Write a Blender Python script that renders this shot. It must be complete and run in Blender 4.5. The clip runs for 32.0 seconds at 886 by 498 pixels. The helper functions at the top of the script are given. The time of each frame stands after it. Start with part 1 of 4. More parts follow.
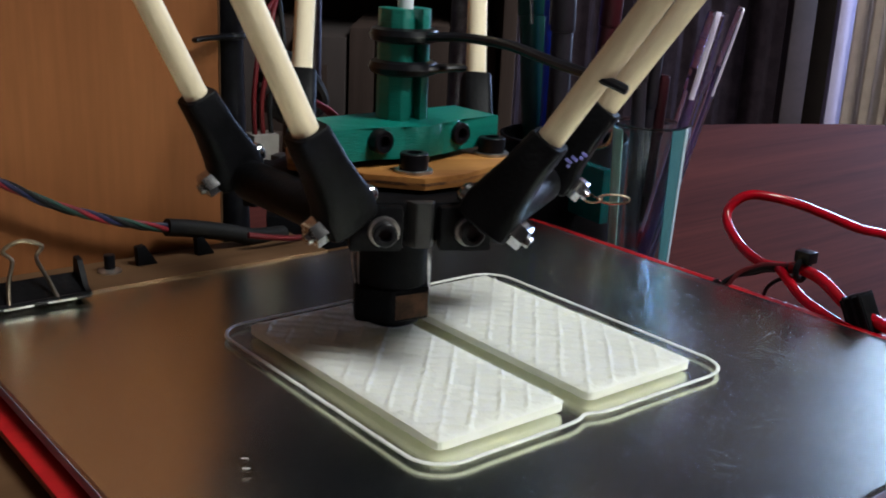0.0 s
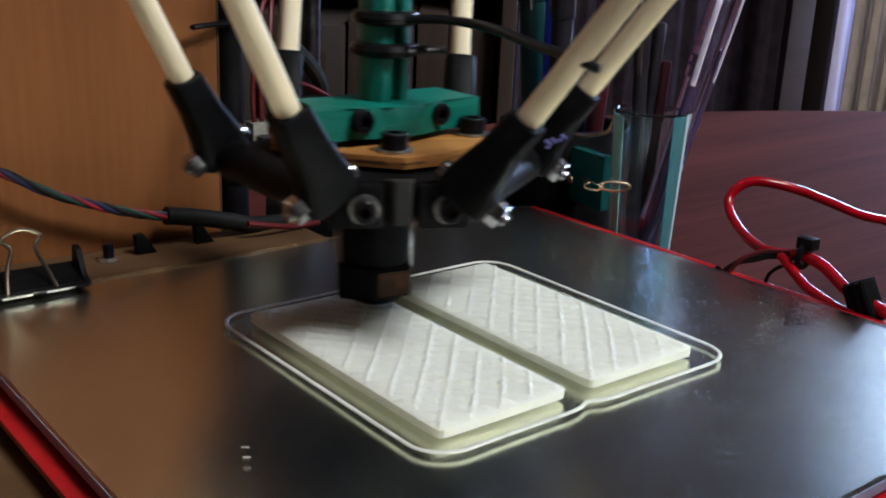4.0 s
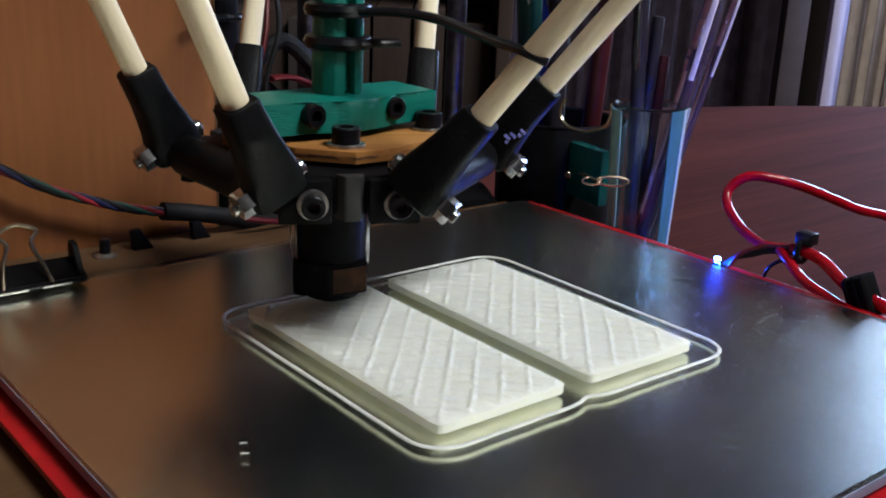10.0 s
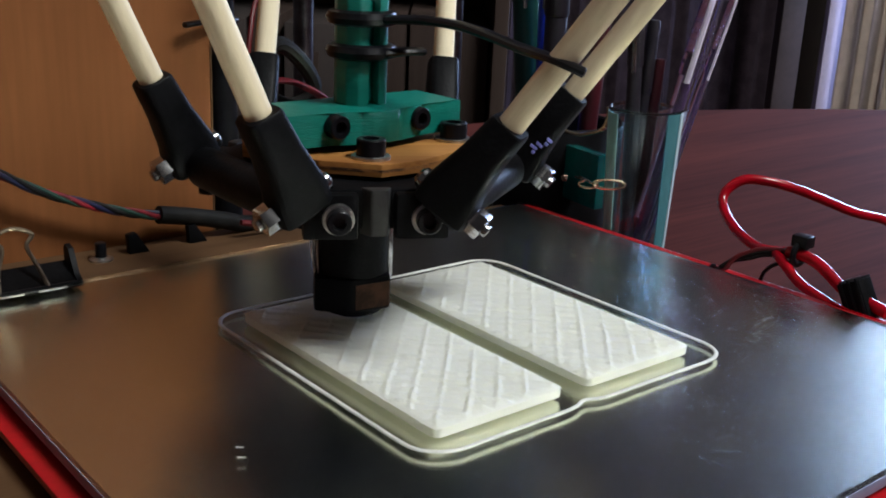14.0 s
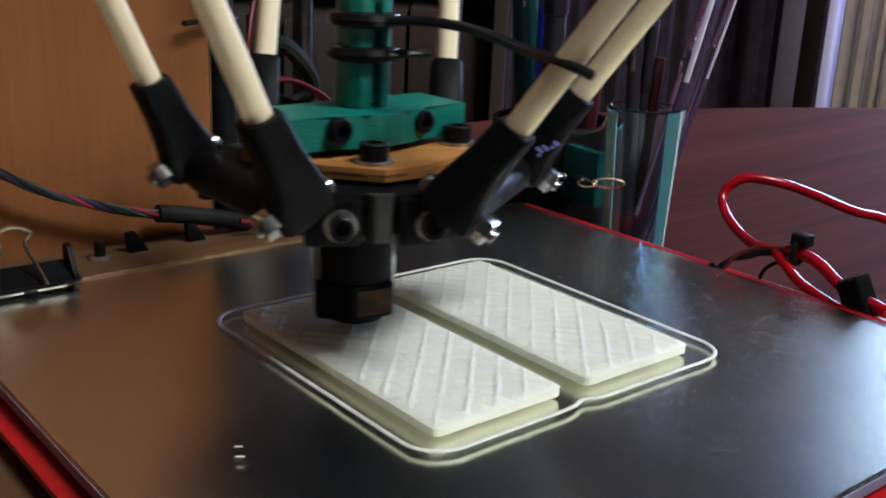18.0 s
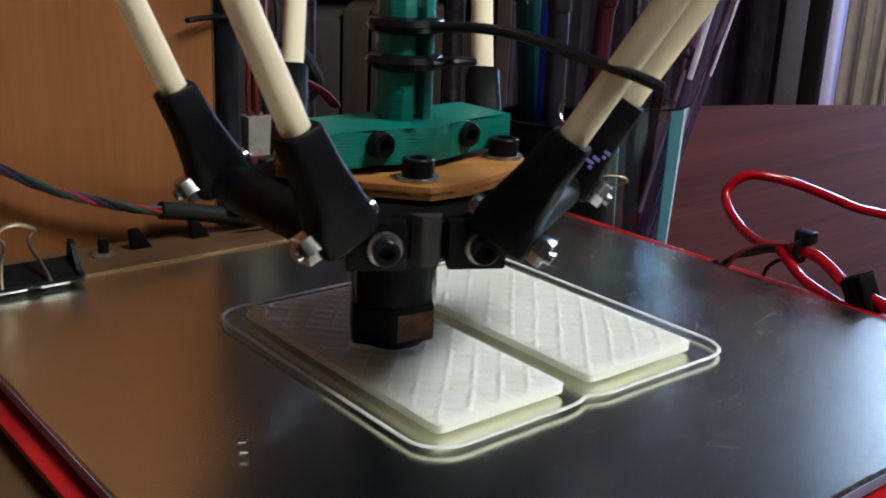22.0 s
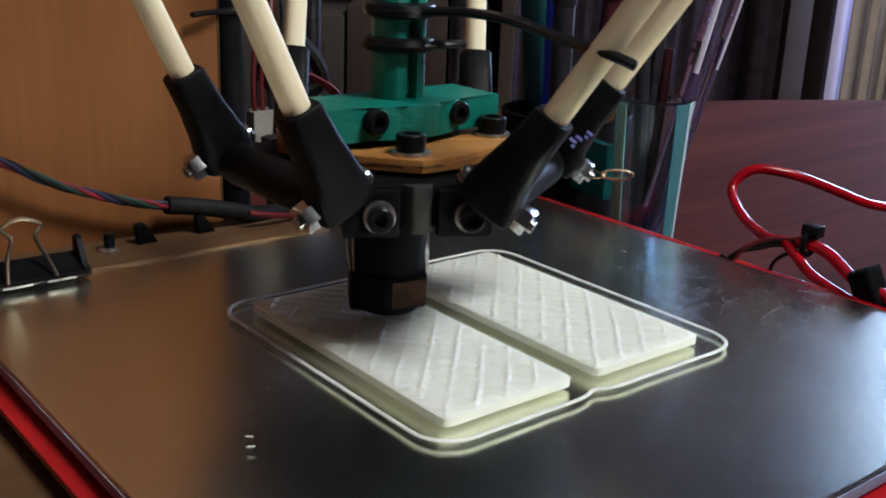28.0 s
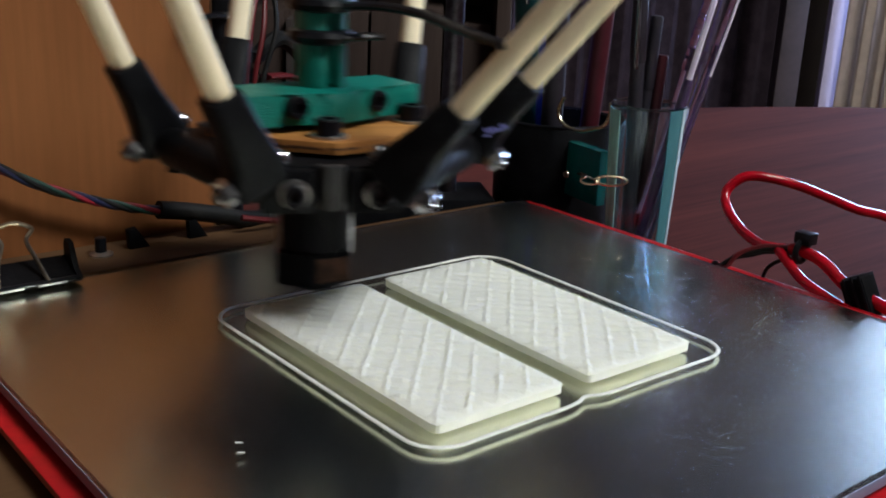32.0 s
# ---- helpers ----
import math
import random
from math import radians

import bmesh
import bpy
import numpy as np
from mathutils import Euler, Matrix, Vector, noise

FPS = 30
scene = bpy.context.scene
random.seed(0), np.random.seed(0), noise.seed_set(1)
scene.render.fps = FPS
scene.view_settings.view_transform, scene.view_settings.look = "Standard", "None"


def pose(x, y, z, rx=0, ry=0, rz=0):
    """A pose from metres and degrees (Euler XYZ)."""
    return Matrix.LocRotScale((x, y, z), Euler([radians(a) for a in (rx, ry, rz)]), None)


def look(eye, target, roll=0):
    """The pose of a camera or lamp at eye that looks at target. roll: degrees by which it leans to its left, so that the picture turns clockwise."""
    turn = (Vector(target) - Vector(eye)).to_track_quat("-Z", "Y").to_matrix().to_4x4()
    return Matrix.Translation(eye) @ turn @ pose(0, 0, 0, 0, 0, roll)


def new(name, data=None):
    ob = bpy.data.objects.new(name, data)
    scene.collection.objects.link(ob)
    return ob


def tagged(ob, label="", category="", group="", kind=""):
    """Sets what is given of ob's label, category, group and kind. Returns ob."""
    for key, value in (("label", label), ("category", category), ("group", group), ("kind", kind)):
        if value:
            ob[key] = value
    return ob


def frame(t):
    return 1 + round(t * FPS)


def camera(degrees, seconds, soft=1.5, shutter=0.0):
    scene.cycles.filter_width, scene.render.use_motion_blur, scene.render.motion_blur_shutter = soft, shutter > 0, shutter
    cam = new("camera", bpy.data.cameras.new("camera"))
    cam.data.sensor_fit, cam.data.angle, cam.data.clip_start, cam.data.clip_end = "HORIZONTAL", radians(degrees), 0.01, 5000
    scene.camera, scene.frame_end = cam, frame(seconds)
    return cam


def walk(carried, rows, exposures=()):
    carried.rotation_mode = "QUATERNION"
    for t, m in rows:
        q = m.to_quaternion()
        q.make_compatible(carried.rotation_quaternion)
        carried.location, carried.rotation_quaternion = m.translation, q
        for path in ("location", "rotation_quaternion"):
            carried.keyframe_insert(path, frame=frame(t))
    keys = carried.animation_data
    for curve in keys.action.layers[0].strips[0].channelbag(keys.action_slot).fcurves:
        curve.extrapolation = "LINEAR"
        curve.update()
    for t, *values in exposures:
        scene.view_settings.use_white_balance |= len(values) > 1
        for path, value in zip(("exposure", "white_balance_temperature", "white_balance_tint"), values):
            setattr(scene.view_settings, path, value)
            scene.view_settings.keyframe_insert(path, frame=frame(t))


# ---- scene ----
# The camera: hand-held close above a table, drifting a few millimetres.
cam = camera(45.25, 32.0, soft=1.9, shutter=0.5)
PATH = [
    (0.0, pose(-0.12887, -0.15523, 0.10521, 73.304, -2.582, -38.666)),
    (0.5, pose(-0.12878, -0.15513, 0.10502, 73.263, -2.469, -38.552)),
    (1.0, pose(-0.12886, -0.15505, 0.10502, 73.142, -2.411, -38.385)),
    (1.5, pose(-0.12876, -0.15489, 0.10498, 72.896, -2.397, -38.487)),
    (2.0, pose(-0.12869, -0.15451, 0.10485, 72.792, -2.402, -38.553)),
    (2.5, pose(-0.12841, -0.15443, 0.10480, 72.810, -2.411, -38.718)),
    (3.0, pose(-0.12856, -0.15417, 0.10488, 72.715, -2.431, -38.715)),
    (3.5, pose(-0.12827, -0.15408, 0.10459, 72.682, -2.411, -38.726)),
    (5.5, pose(-0.12817, -0.15371, 0.10438, 72.786, -2.441, -38.787)),
    (6.0, pose(-0.12830, -0.15357, 0.10434, 72.647, -2.440, -38.750)),
    (6.5, pose(-0.12824, -0.15357, 0.10437, 72.559, -2.459, -38.886)),
    (7.0, pose(-0.12836, -0.15346, 0.10416, 72.587, -2.433, -38.748)),
    (7.5, pose(-0.12830, -0.15329, 0.10408, 72.457, -2.468, -38.769)),
    (8.0, pose(-0.12838, -0.15325, 0.10414, 72.470, -2.476, -38.815)),
    (8.5, pose(-0.12824, -0.15313, 0.10417, 72.498, -2.462, -38.867)),
    (9.0, pose(-0.12821, -0.15300, 0.10409, 72.533, -2.487, -39.017)),
    (9.5, pose(-0.12820, -0.15297, 0.10395, 72.562, -2.490, -38.982)),
    (10.0, pose(-0.12806, -0.15286, 0.10374, 72.509, -2.410, -38.974)),
    (10.5, pose(-0.12792, -0.15281, 0.10395, 72.485, -2.421, -38.996)),
    (11.0, pose(-0.12809, -0.15282, 0.10398, 72.558, -2.466, -39.156)),
    (11.5, pose(-0.12790, -0.15271, 0.10387, 72.548, -2.424, -39.204)),
    (12.0, pose(-0.12746, -0.15261, 0.10400, 72.576, -2.345, -38.915)),
    (12.5, pose(-0.12803, -0.15282, 0.10377, 72.528, -2.458, -38.989)),
    (13.0, pose(-0.12792, -0.15267, 0.10382, 72.537, -2.469, -39.093)),
    (13.5, pose(-0.12793, -0.15278, 0.10375, 72.653, -2.425, -39.198)),
    (14.0, pose(-0.12799, -0.15267, 0.10382, 72.680, -2.421, -39.182)),
    (14.5, pose(-0.12813, -0.15284, 0.10375, 72.661, -2.415, -39.117)),
    (16.5, pose(-0.12794, -0.15266, 0.10368, 72.592, -2.346, -39.107)),
    (17.0, pose(-0.12783, -0.15267, 0.10364, 72.522, -2.384, -39.051)),
    (17.5, pose(-0.12781, -0.15274, 0.10359, 72.603, -2.360, -39.143)),
    (18.0, pose(-0.12776, -0.15261, 0.10391, 72.590, -2.431, -39.200)),
    (18.5, pose(-0.12792, -0.15268, 0.10381, 72.613, -2.356, -39.178)),
    (19.0, pose(-0.12802, -0.15258, 0.10363, 72.530, -2.361, -39.057)),
    (19.5, pose(-0.12796, -0.15264, 0.10378, 72.492, -2.387, -39.046)),
    (20.0, pose(-0.12784, -0.15253, 0.10374, 72.506, -2.393, -39.184)),
    (20.5, pose(-0.12793, -0.15244, 0.10370, 72.563, -2.464, -39.283)),
    (21.0, pose(-0.12784, -0.15255, 0.10360, 72.538, -2.413, -39.172)),
    (21.5, pose(-0.12789, -0.15246, 0.10356, 72.461, -2.395, -39.128)),
    (22.0, pose(-0.12783, -0.15250, 0.10371, 72.450, -2.410, -39.046)),
    (22.5, pose(-0.12785, -0.15255, 0.10354, 72.454, -2.341, -39.066)),
    (23.0, pose(-0.12781, -0.15233, 0.10345, 72.413, -2.410, -39.147)),
    (23.5, pose(-0.12784, -0.15240, 0.10352, 72.317, -2.397, -39.112)),
    (24.0, pose(-0.12776, -0.15227, 0.10329, 72.298, -2.417, -39.096)),
    (24.5, pose(-0.12787, -0.15222, 0.10335, 72.348, -2.434, -39.196)),
    (25.0, pose(-0.12776, -0.15230, 0.10355, 72.367, -2.491, -39.265)),
    (25.5, pose(-0.12787, -0.15225, 0.10321, 72.414, -2.427, -39.249)),
    (27.5, pose(-0.12833, -0.15181, 0.10299, 72.339, -2.249, -39.026)),
    (28.0, pose(-0.12821, -0.15195, 0.10289, 72.264, -2.282, -38.870)),
    (28.5, pose(-0.12807, -0.15227, 0.10296, 72.332, -2.334, -39.119)),
    (29.0, pose(-0.12802, -0.15227, 0.10282, 72.359, -2.340, -39.103)),
    (29.5, pose(-0.12810, -0.15215, 0.10287, 72.306, -2.385, -39.248)),
    (30.0, pose(-0.12751, -0.15205, 0.10296, 72.408, -2.349, -39.014)),
    (30.5, pose(-0.12758, -0.15207, 0.10291, 72.366, -2.326, -38.943)),
    (31.0, pose(-0.12747, -0.15207, 0.10286, 72.396, -2.464, -38.887)),
    (31.5, pose(-0.12729, -0.15206, 0.10284, 72.488, -2.557, -38.990)),
    (32.0, pose(-0.12721, -0.15199, 0.10281, 72.568, -2.549, -39.051)),
]
walk(cam, PATH, exposures=[(0.0, 0.0), (10.0, 0.0), (10.4, -0.62), (12.6, -0.62), (12.95, 0.0), (32.0, 0.0)])

# ---------------------------------------------------------------- light
world = bpy.data.worlds.new("world")
scene.world = world
world.use_nodes = True
wn = world.node_tree.nodes
sky = wn.new("ShaderNodeTexSky")
sky.sky_type, sky.sun_disc = "NISHITA", False
sky.sun_elevation, sky.sun_rotation = radians(35), radians(120)
world.node_tree.links.new(sky.outputs[0], wn["Background"].inputs[0])
wn["Background"].inputs[1].default_value = 0.08


def window_light(name, m, w, h, power, colour):
    lamp = bpy.data.lights.new(name, "AREA")
    lamp.shape, lamp.size, lamp.size_y, lamp.energy, lamp.color = "RECTANGLE", w, h, power, colour
    ob = new(name, lamp)
    ob.matrix_world = m
    return ob


# daylight of the side window beyond the table and of the high window behind the camera
window_light("side_window_light", look((1.87, 0.46, 0.39), (0, 0.2, 0.05)), 0.54, 0.48, 25.0, (0.44, 0.61, 1.0))
window_light("rear_window_light", look((0.55, -1.17, 1.80), (0.03, 0.05, 0)), 0.78, 0.57, 60.0, (0.96, 1.0, 1.0))


# ---------------------------------------------------------------- materials
def material(name, base, rough=0.5, metal=0.0, second=None, scale=60.0, mix=0.5, bump=0.0, bump_scale=400.0,
             stretch=(1, 1, 1), spec=0.5, coat=0.0, transmission=0.0, ior=1.45, detail=4.0, rough_var=0.0):
    m = bpy.data.materials.new(name)
    m.use_nodes = True
    nt = m.node_tree
    b = nt.nodes["Principled BSDF"]
    b.inputs["Base Color"].default_value = (*base, 1)
    b.inputs["Roughness"].default_value = rough
    b.inputs["Metallic"].default_value = metal
    b.inputs["Specular IOR Level"].default_value = spec
    b.inputs["Coat Weight"].default_value = coat
    b.inputs["Transmission Weight"].default_value = transmission
    b.inputs["IOR"].default_value = ior
    tc = nt.nodes.new("ShaderNodeTexCoord")
    mp = nt.nodes.new("ShaderNodeMapping")
    mp.inputs["Scale"].default_value = stretch
    nt.links.new(tc.outputs["Object"], mp.inputs[0])
    if second:
        nz = nt.nodes.new("ShaderNodeTexNoise")
        nz.inputs["Scale"].default_value, nz.inputs["Detail"].default_value = scale, detail
        nt.links.new(mp.outputs[0], nz.inputs["Vector"])
        fine = nt.nodes.new("ShaderNodeTexNoise")
        fine.inputs["Scale"].default_value, fine.inputs["Detail"].default_value = scale * 7.3, 2.0
        nt.links.new(mp.outputs[0], fine.inputs["Vector"])
        add = nt.nodes.new("ShaderNodeMath")
        add.operation = "MULTIPLY_ADD"
        add.inputs[1].default_value = 0.35
        nt.links.new(fine.outputs[0], add.inputs[0])
        nt.links.new(nz.outputs[0], add.inputs[2])
        ramp = nt.nodes.new("ShaderNodeValToRGB")
        lo, hi = 0.675 - 0.25 * mix, 0.675 + 0.25 * mix
        ramp.color_ramp.elements[0].position, ramp.color_ramp.elements[1].position = lo, hi
        ramp.color_ramp.elements[0].color, ramp.color_ramp.elements[1].color = (*base, 1), (*second, 1)
        nt.links.new(add.outputs[0], ramp.inputs[0])
        nt.links.new(ramp.outputs[0], b.inputs["Base Color"])
        if rough_var:
            mr = nt.nodes.new("ShaderNodeMapRange")
            mr.inputs["From Min"].default_value, mr.inputs["From Max"].default_value = 0.4, 0.95
            mr.inputs["To Min"].default_value, mr.inputs["To Max"].default_value = rough - rough_var, rough + rough_var
            nt.links.new(add.outputs[0], mr.inputs["Value"])
            nt.links.new(mr.outputs[0], b.inputs["Roughness"])
    if bump:
        bz = nt.nodes.new("ShaderNodeTexNoise")
        bz.inputs["Scale"].default_value, bz.inputs["Detail"].default_value = bump_scale, 3.0
        nt.links.new(mp.outputs[0], bz.inputs["Vector"])
        bp = nt.nodes.new("ShaderNodeBump")
        bp.inputs["Strength"].default_value, bp.inputs["Distance"].default_value = bump, 0.0005
        nt.links.new(bz.outputs[0], bp.inputs["Height"])
        nt.links.new(bp.outputs[0], b.inputs["Normal"])
    return m


def wood(name, light, dark, rings, grain_axis, rough=0.45, distort=3.0, bump=0.15, coat=0.0, spec=0.5):
    """Sawn wood: long figure along one axis, with pores and fine fibre."""
    m = bpy.data.materials.new(name)
    m.use_nodes = True
    nt = m.node_tree
    b = nt.nodes["Principled BSDF"]
    b.inputs["Roughness"].default_value = rough
    b.inputs["Coat Weight"].default_value = coat
    b.inputs["Specular IOR Level"].default_value = spec
    tc, mp = nt.nodes.new("ShaderNodeTexCoord"), nt.nodes.new("ShaderNodeMapping")
    s = [1.0, 1.0, 1.0]
    s[grain_axis] = 0.06
    mp.inputs["Scale"].default_value = s
    nt.links.new(tc.outputs["Object"], mp.inputs[0])
    big = nt.nodes.new("ShaderNodeTexNoise")
    big.inputs["Scale"].default_value, big.inputs["Detail"].default_value, big.inputs["Distortion"].default_value = rings, 3.0, distort * 0.2
    fine = nt.nodes.new("ShaderNodeTexNoise")
    fine.inputs["Scale"].default_value, fine.inputs["Detail"].default_value = rings * 16, 4.0
    for n in (big, fine):
        nt.links.new(mp.outputs[0], n.inputs["Vector"])
    add = nt.nodes.new("ShaderNodeMath")
    add.operation = "MULTIPLY_ADD"
    add.inputs[1].default_value = 0.4
    nt.links.new(fine.outputs[0], add.inputs[0])
    nt.links.new(big.outputs[0], add.inputs[2])
    ramp = nt.nodes.new("ShaderNodeValToRGB")
    ramp.color_ramp.elements[0].position, ramp.color_ramp.elements[1].position = 0.48, 0.9
    ramp.color_ramp.elements[0].color, ramp.color_ramp.elements[1].color = (*dark, 1), (*light, 1)
    nt.links.new(add.outputs[0], ramp.inputs[0])
    nt.links.new(ramp.outputs[0], b.inputs["Base Color"])
    bp = nt.nodes.new("ShaderNodeBump")
    bp.inputs["Strength"].default_value, bp.inputs["Distance"].default_value = bump, 0.0003
    nt.links.new(add.outputs[0], bp.inputs["Height"])
    nt.links.new(bp.outputs[0], b.inputs["Normal"])
    return m


BLACK = material("black_plastic", (0.0035, 0.0035, 0.004), 0.45, second=(0.006, 0.006, 0.007), scale=120, bump=0.2, bump_scale=900, spec=0.09)
BLACK_SATIN = material("black_satin", (0.004, 0.004, 0.005), 0.3, second=(0.007, 0.007, 0.009), scale=200, spec=0.22)
RUBBER = material("black_rubber", (0.006, 0.006, 0.006), 0.6, second=(0.012, 0.011, 0.010), scale=150, bump=0.2, spec=0.2)
STEEL = material("steel", (0.56, 0.56, 0.57), 0.2, 1.0, second=(0.30, 0.29, 0.28), scale=300, rough_var=0.08)
WASHER = material("washer_steel", (0.66, 0.65, 0.62), 0.38, 1.0, second=(0.34, 0.33, 0.32), scale=300)
DARK_STEEL = material("oiled_steel", (0.16, 0.15, 0.17), 0.3, 1.0, second=(0.10, 0.09, 0.10), scale=200)
BRASS = material("gilt_wire", (0.78, 0.66, 0.46), 0.25, 1.0, second=(0.56, 0.47, 0.33), scale=200)
BRONZE = material("bronzed_wire", (0.34, 0.27, 0.19), 0.35, 1.0, second=(0.22, 0.17, 0.12), scale=200)
GREEN = material("green_print", (0.0, 0.135, 0.102), 0.38, second=(0.002, 0.17, 0.128), scale=70, bump=0.5, bump_scale=1600, stretch=(0.2, 0.2, 2.2))
PLYWOOD = wood("laser_cut_plywood", (0.46, 0.215, 0.06), (0.25, 0.095, 0.025), 110, 0, 0.55, spec=0.2)
SCORCH = material("scorched_ply", (0.05, 0.02, 0.008), 0.7, second=(0.28, 0.11, 0.03), scale=220, mix=0.4, stretch=(1, 1, 3))
DOWEL = wood("birch_dowel", (0.88, 0.76, 0.54), (0.74, 0.62, 0.42), 260, 2, 0.6, bump=0.3, spec=0.25)
PANEL = wood("maple_panel", (0.250, 0.092, 0.031), (0.176, 0.063, 0.021), 30, 2, 0.65, spec=0.15)
CARD = wood("brown_card", (0.060, 0.040, 0.033), (0.036, 0.024, 0.020), 40, 2, 0.7, spec=0.15)
PLANK = wood("pine_plank", (0.105, 0.055, 0.026), (0.068, 0.034, 0.016), 60, 0, 0.65, spec=0.15)
TABLE = wood("dark_red_table", (0.106, 0.028, 0.022), (0.052, 0.014, 0.012), 26, 0, 0.75, spec=0.02)
PRINT = material("white_print", (0.89, 0.90, 0.86), 0.42, second=(0.93, 0.935, 0.90), scale=160, bump=0.5, bump_scale=1500)
see_through = PRINT.node_tree.nodes["Principled BSDF"].inputs
see_through["Subsurface Weight"].default_value = 0.12
see_through["Subsurface Radius"].default_value = (1.0, 0.95, 0.6)
see_through["Subsurface Scale"].default_value = 0.002
# thin walls of plastic let light through
tree = PRINT.node_tree
through_light, mixed = tree.nodes.new("ShaderNodeBsdfTranslucent"), tree.nodes.new("ShaderNodeMixShader")
through_light.inputs["Color"].default_value, mixed.inputs[0].default_value = (0.98, 0.97, 0.82, 1), 0.29
tree.links.new(tree.nodes["Principled BSDF"].outputs[0], mixed.inputs[1])
tree.links.new(through_light.outputs[0], mixed.inputs[2])
tree.links.new(mixed.outputs[0], tree.nodes["Material Output"].inputs["Surface"])
SKIRT = material("skirt_print", (0.72, 0.72, 0.68), 0.45, second=(0.60, 0.60, 0.57), scale=200, bump=0.4)
see_through = SKIRT.node_tree.nodes["Principled BSDF"].inputs
see_through["Subsurface Weight"].default_value = 0.3
see_through["Subsurface Radius"].default_value = (1.0, 1.0, 0.9)
see_through["Subsurface Scale"].default_value = 0.001
SCUFF = material("scuff_white", (0.66, 0.70, 0.78), 0.35, second=(0.40, 0.43, 0.50), scale=300)
RED_BOARD = material("red_circuit_board", (0.42, 0.008, 0.012), 0.3, second=(0.32, 0.005, 0.01), scale=90)
RED_WIRE = material("red_silicone", (0.40, 0.001, 0.010), 0.25, second=(0.28, 0.001, 0.007), scale=160, coat=0.15)
DULL_RED = material("dull_red_wire", (0.10, 0.003, 0.006), 0.5, second=(0.10, 0.004, 0.006), scale=150)
TWIST_RED = material("red_strand", (0.24, 0.004, 0.014), 0.6, second=(0.11, 0.003, 0.008), scale=150)
TWIST_GREEN = material("green_strand", (0.004, 0.036, 0.023), 0.55, second=(0.003, 0.026, 0.017), scale=150)
BLUE_WIRE = material("blue_wire", (0.012, 0.014, 0.05), 0.4, second=(0.01, 0.01, 0.03), scale=150)
LAVENDER = material("lavender_paint", (0.30, 0.30, 0.75), 0.5, second=(0.22, 0.22, 0.6), scale=300)
TIN = material("solder_tin", (0.7, 0.7, 0.7), 0.3, 1.0, second=(0.5, 0.5, 0.5), scale=500)
KAPTON = material("kapton_tape", (0.085, 0.036, 0.018), 0.4, second=(0.04, 0.018, 0.010), spec=0.1, scale=200)
WHITE = material("white_plastic", (0.22, 0.20, 0.18), 0.5, second=(0.17, 0.155, 0.14), scale=100)
PAPER = material("grey_paper", (0.044, 0.032, 0.029), 0.8, second=(0.032, 0.024, 0.022), scale=12, stretch=(1, 1, 0.3))
PTFE = material("ptfe_tube", (0.75, 0.78, 0.80), 0.3, second=(0.68, 0.7, 0.73), scale=90)


def scuffs(nt, angle, stretch, scale, lo, hi):
    """Fine parallel scuff marks, 0 to 1, running at an angle over a flat surface."""
    tc, mp, nz = (nt.nodes.new("ShaderNode" + k) for k in ("TexCoord", "Mapping", "TexNoise"))
    mp.inputs["Rotation"].default_value = (0, 0, radians(angle))
    mp.inputs["Scale"].default_value = (1, stretch, 1)
    nt.links.new(tc.outputs["Object"], mp.inputs[0])
    nt.links.new(mp.outputs[0], nz.inputs["Vector"])
    nz.inputs["Scale"].default_value, nz.inputs["Detail"].default_value, nz.inputs["Distortion"].default_value = scale, 5, 0.6
    mr = nt.nodes.new("ShaderNodeMapRange")
    mr.inputs["From Min"].default_value, mr.inputs["From Max"].default_value = lo, hi
    nt.links.new(nz.outputs[0], mr.inputs["Value"])
    return mr.outputs[0]


def combine(nt, kind, a, b):
    n = nt.nodes.new("ShaderNodeMath")
    n.operation = kind
    for k, v in enumerate((a, b)):
        if isinstance(v, float):
            n.inputs[k].default_value = v
        else:
            nt.links.new(v, n.inputs[k])
    return n.outputs[0]


def mirror_material():
    """Silvered back of old mirror glass: mostly clear, with fine scuffs that spread strong light."""
    m = bpy.data.materials.new("silvered_back")
    m.use_nodes = True
    nt = m.node_tree
    b = nt.nodes.new("ShaderNodeBsdfAnisotropic")
    b.distribution = "BECKMANN"
    b.inputs["Color"].default_value, b.inputs["Roughness"].default_value = (0.85, 0.84, 0.70, 1), 0.25
    soft = nt.nodes.new("ShaderNodeBsdfAnisotropic")
    soft.distribution = "BECKMANN"
    soft.inputs["Color"].default_value, soft.inputs["Roughness"].default_value = (0.66, 0.74, 0.86, 1), 0.40
    grain = combine(nt, "ADD", scuffs(nt, 20, 9, 420, 0.53, 0.74), scuffs(nt, -55, 10, 380, 0.55, 0.76))
    grain = combine(nt, "ADD", grain, scuffs(nt, 0, 1, 1300, 0.54, 0.74))
    weight = combine(nt, "ADD", combine(nt, "MULTIPLY", grain, 0.12), 0.07)
    mx = nt.nodes.new("ShaderNodeMixShader")
    nt.links.new(weight, mx.inputs[0])
    nt.links.new(b.outputs[0], mx.inputs[1])
    nt.links.new(soft.outputs[0], mx.inputs[2])
    nt.links.new(mx.outputs[0], nt.nodes["Material Output"].inputs["Surface"])
    return m


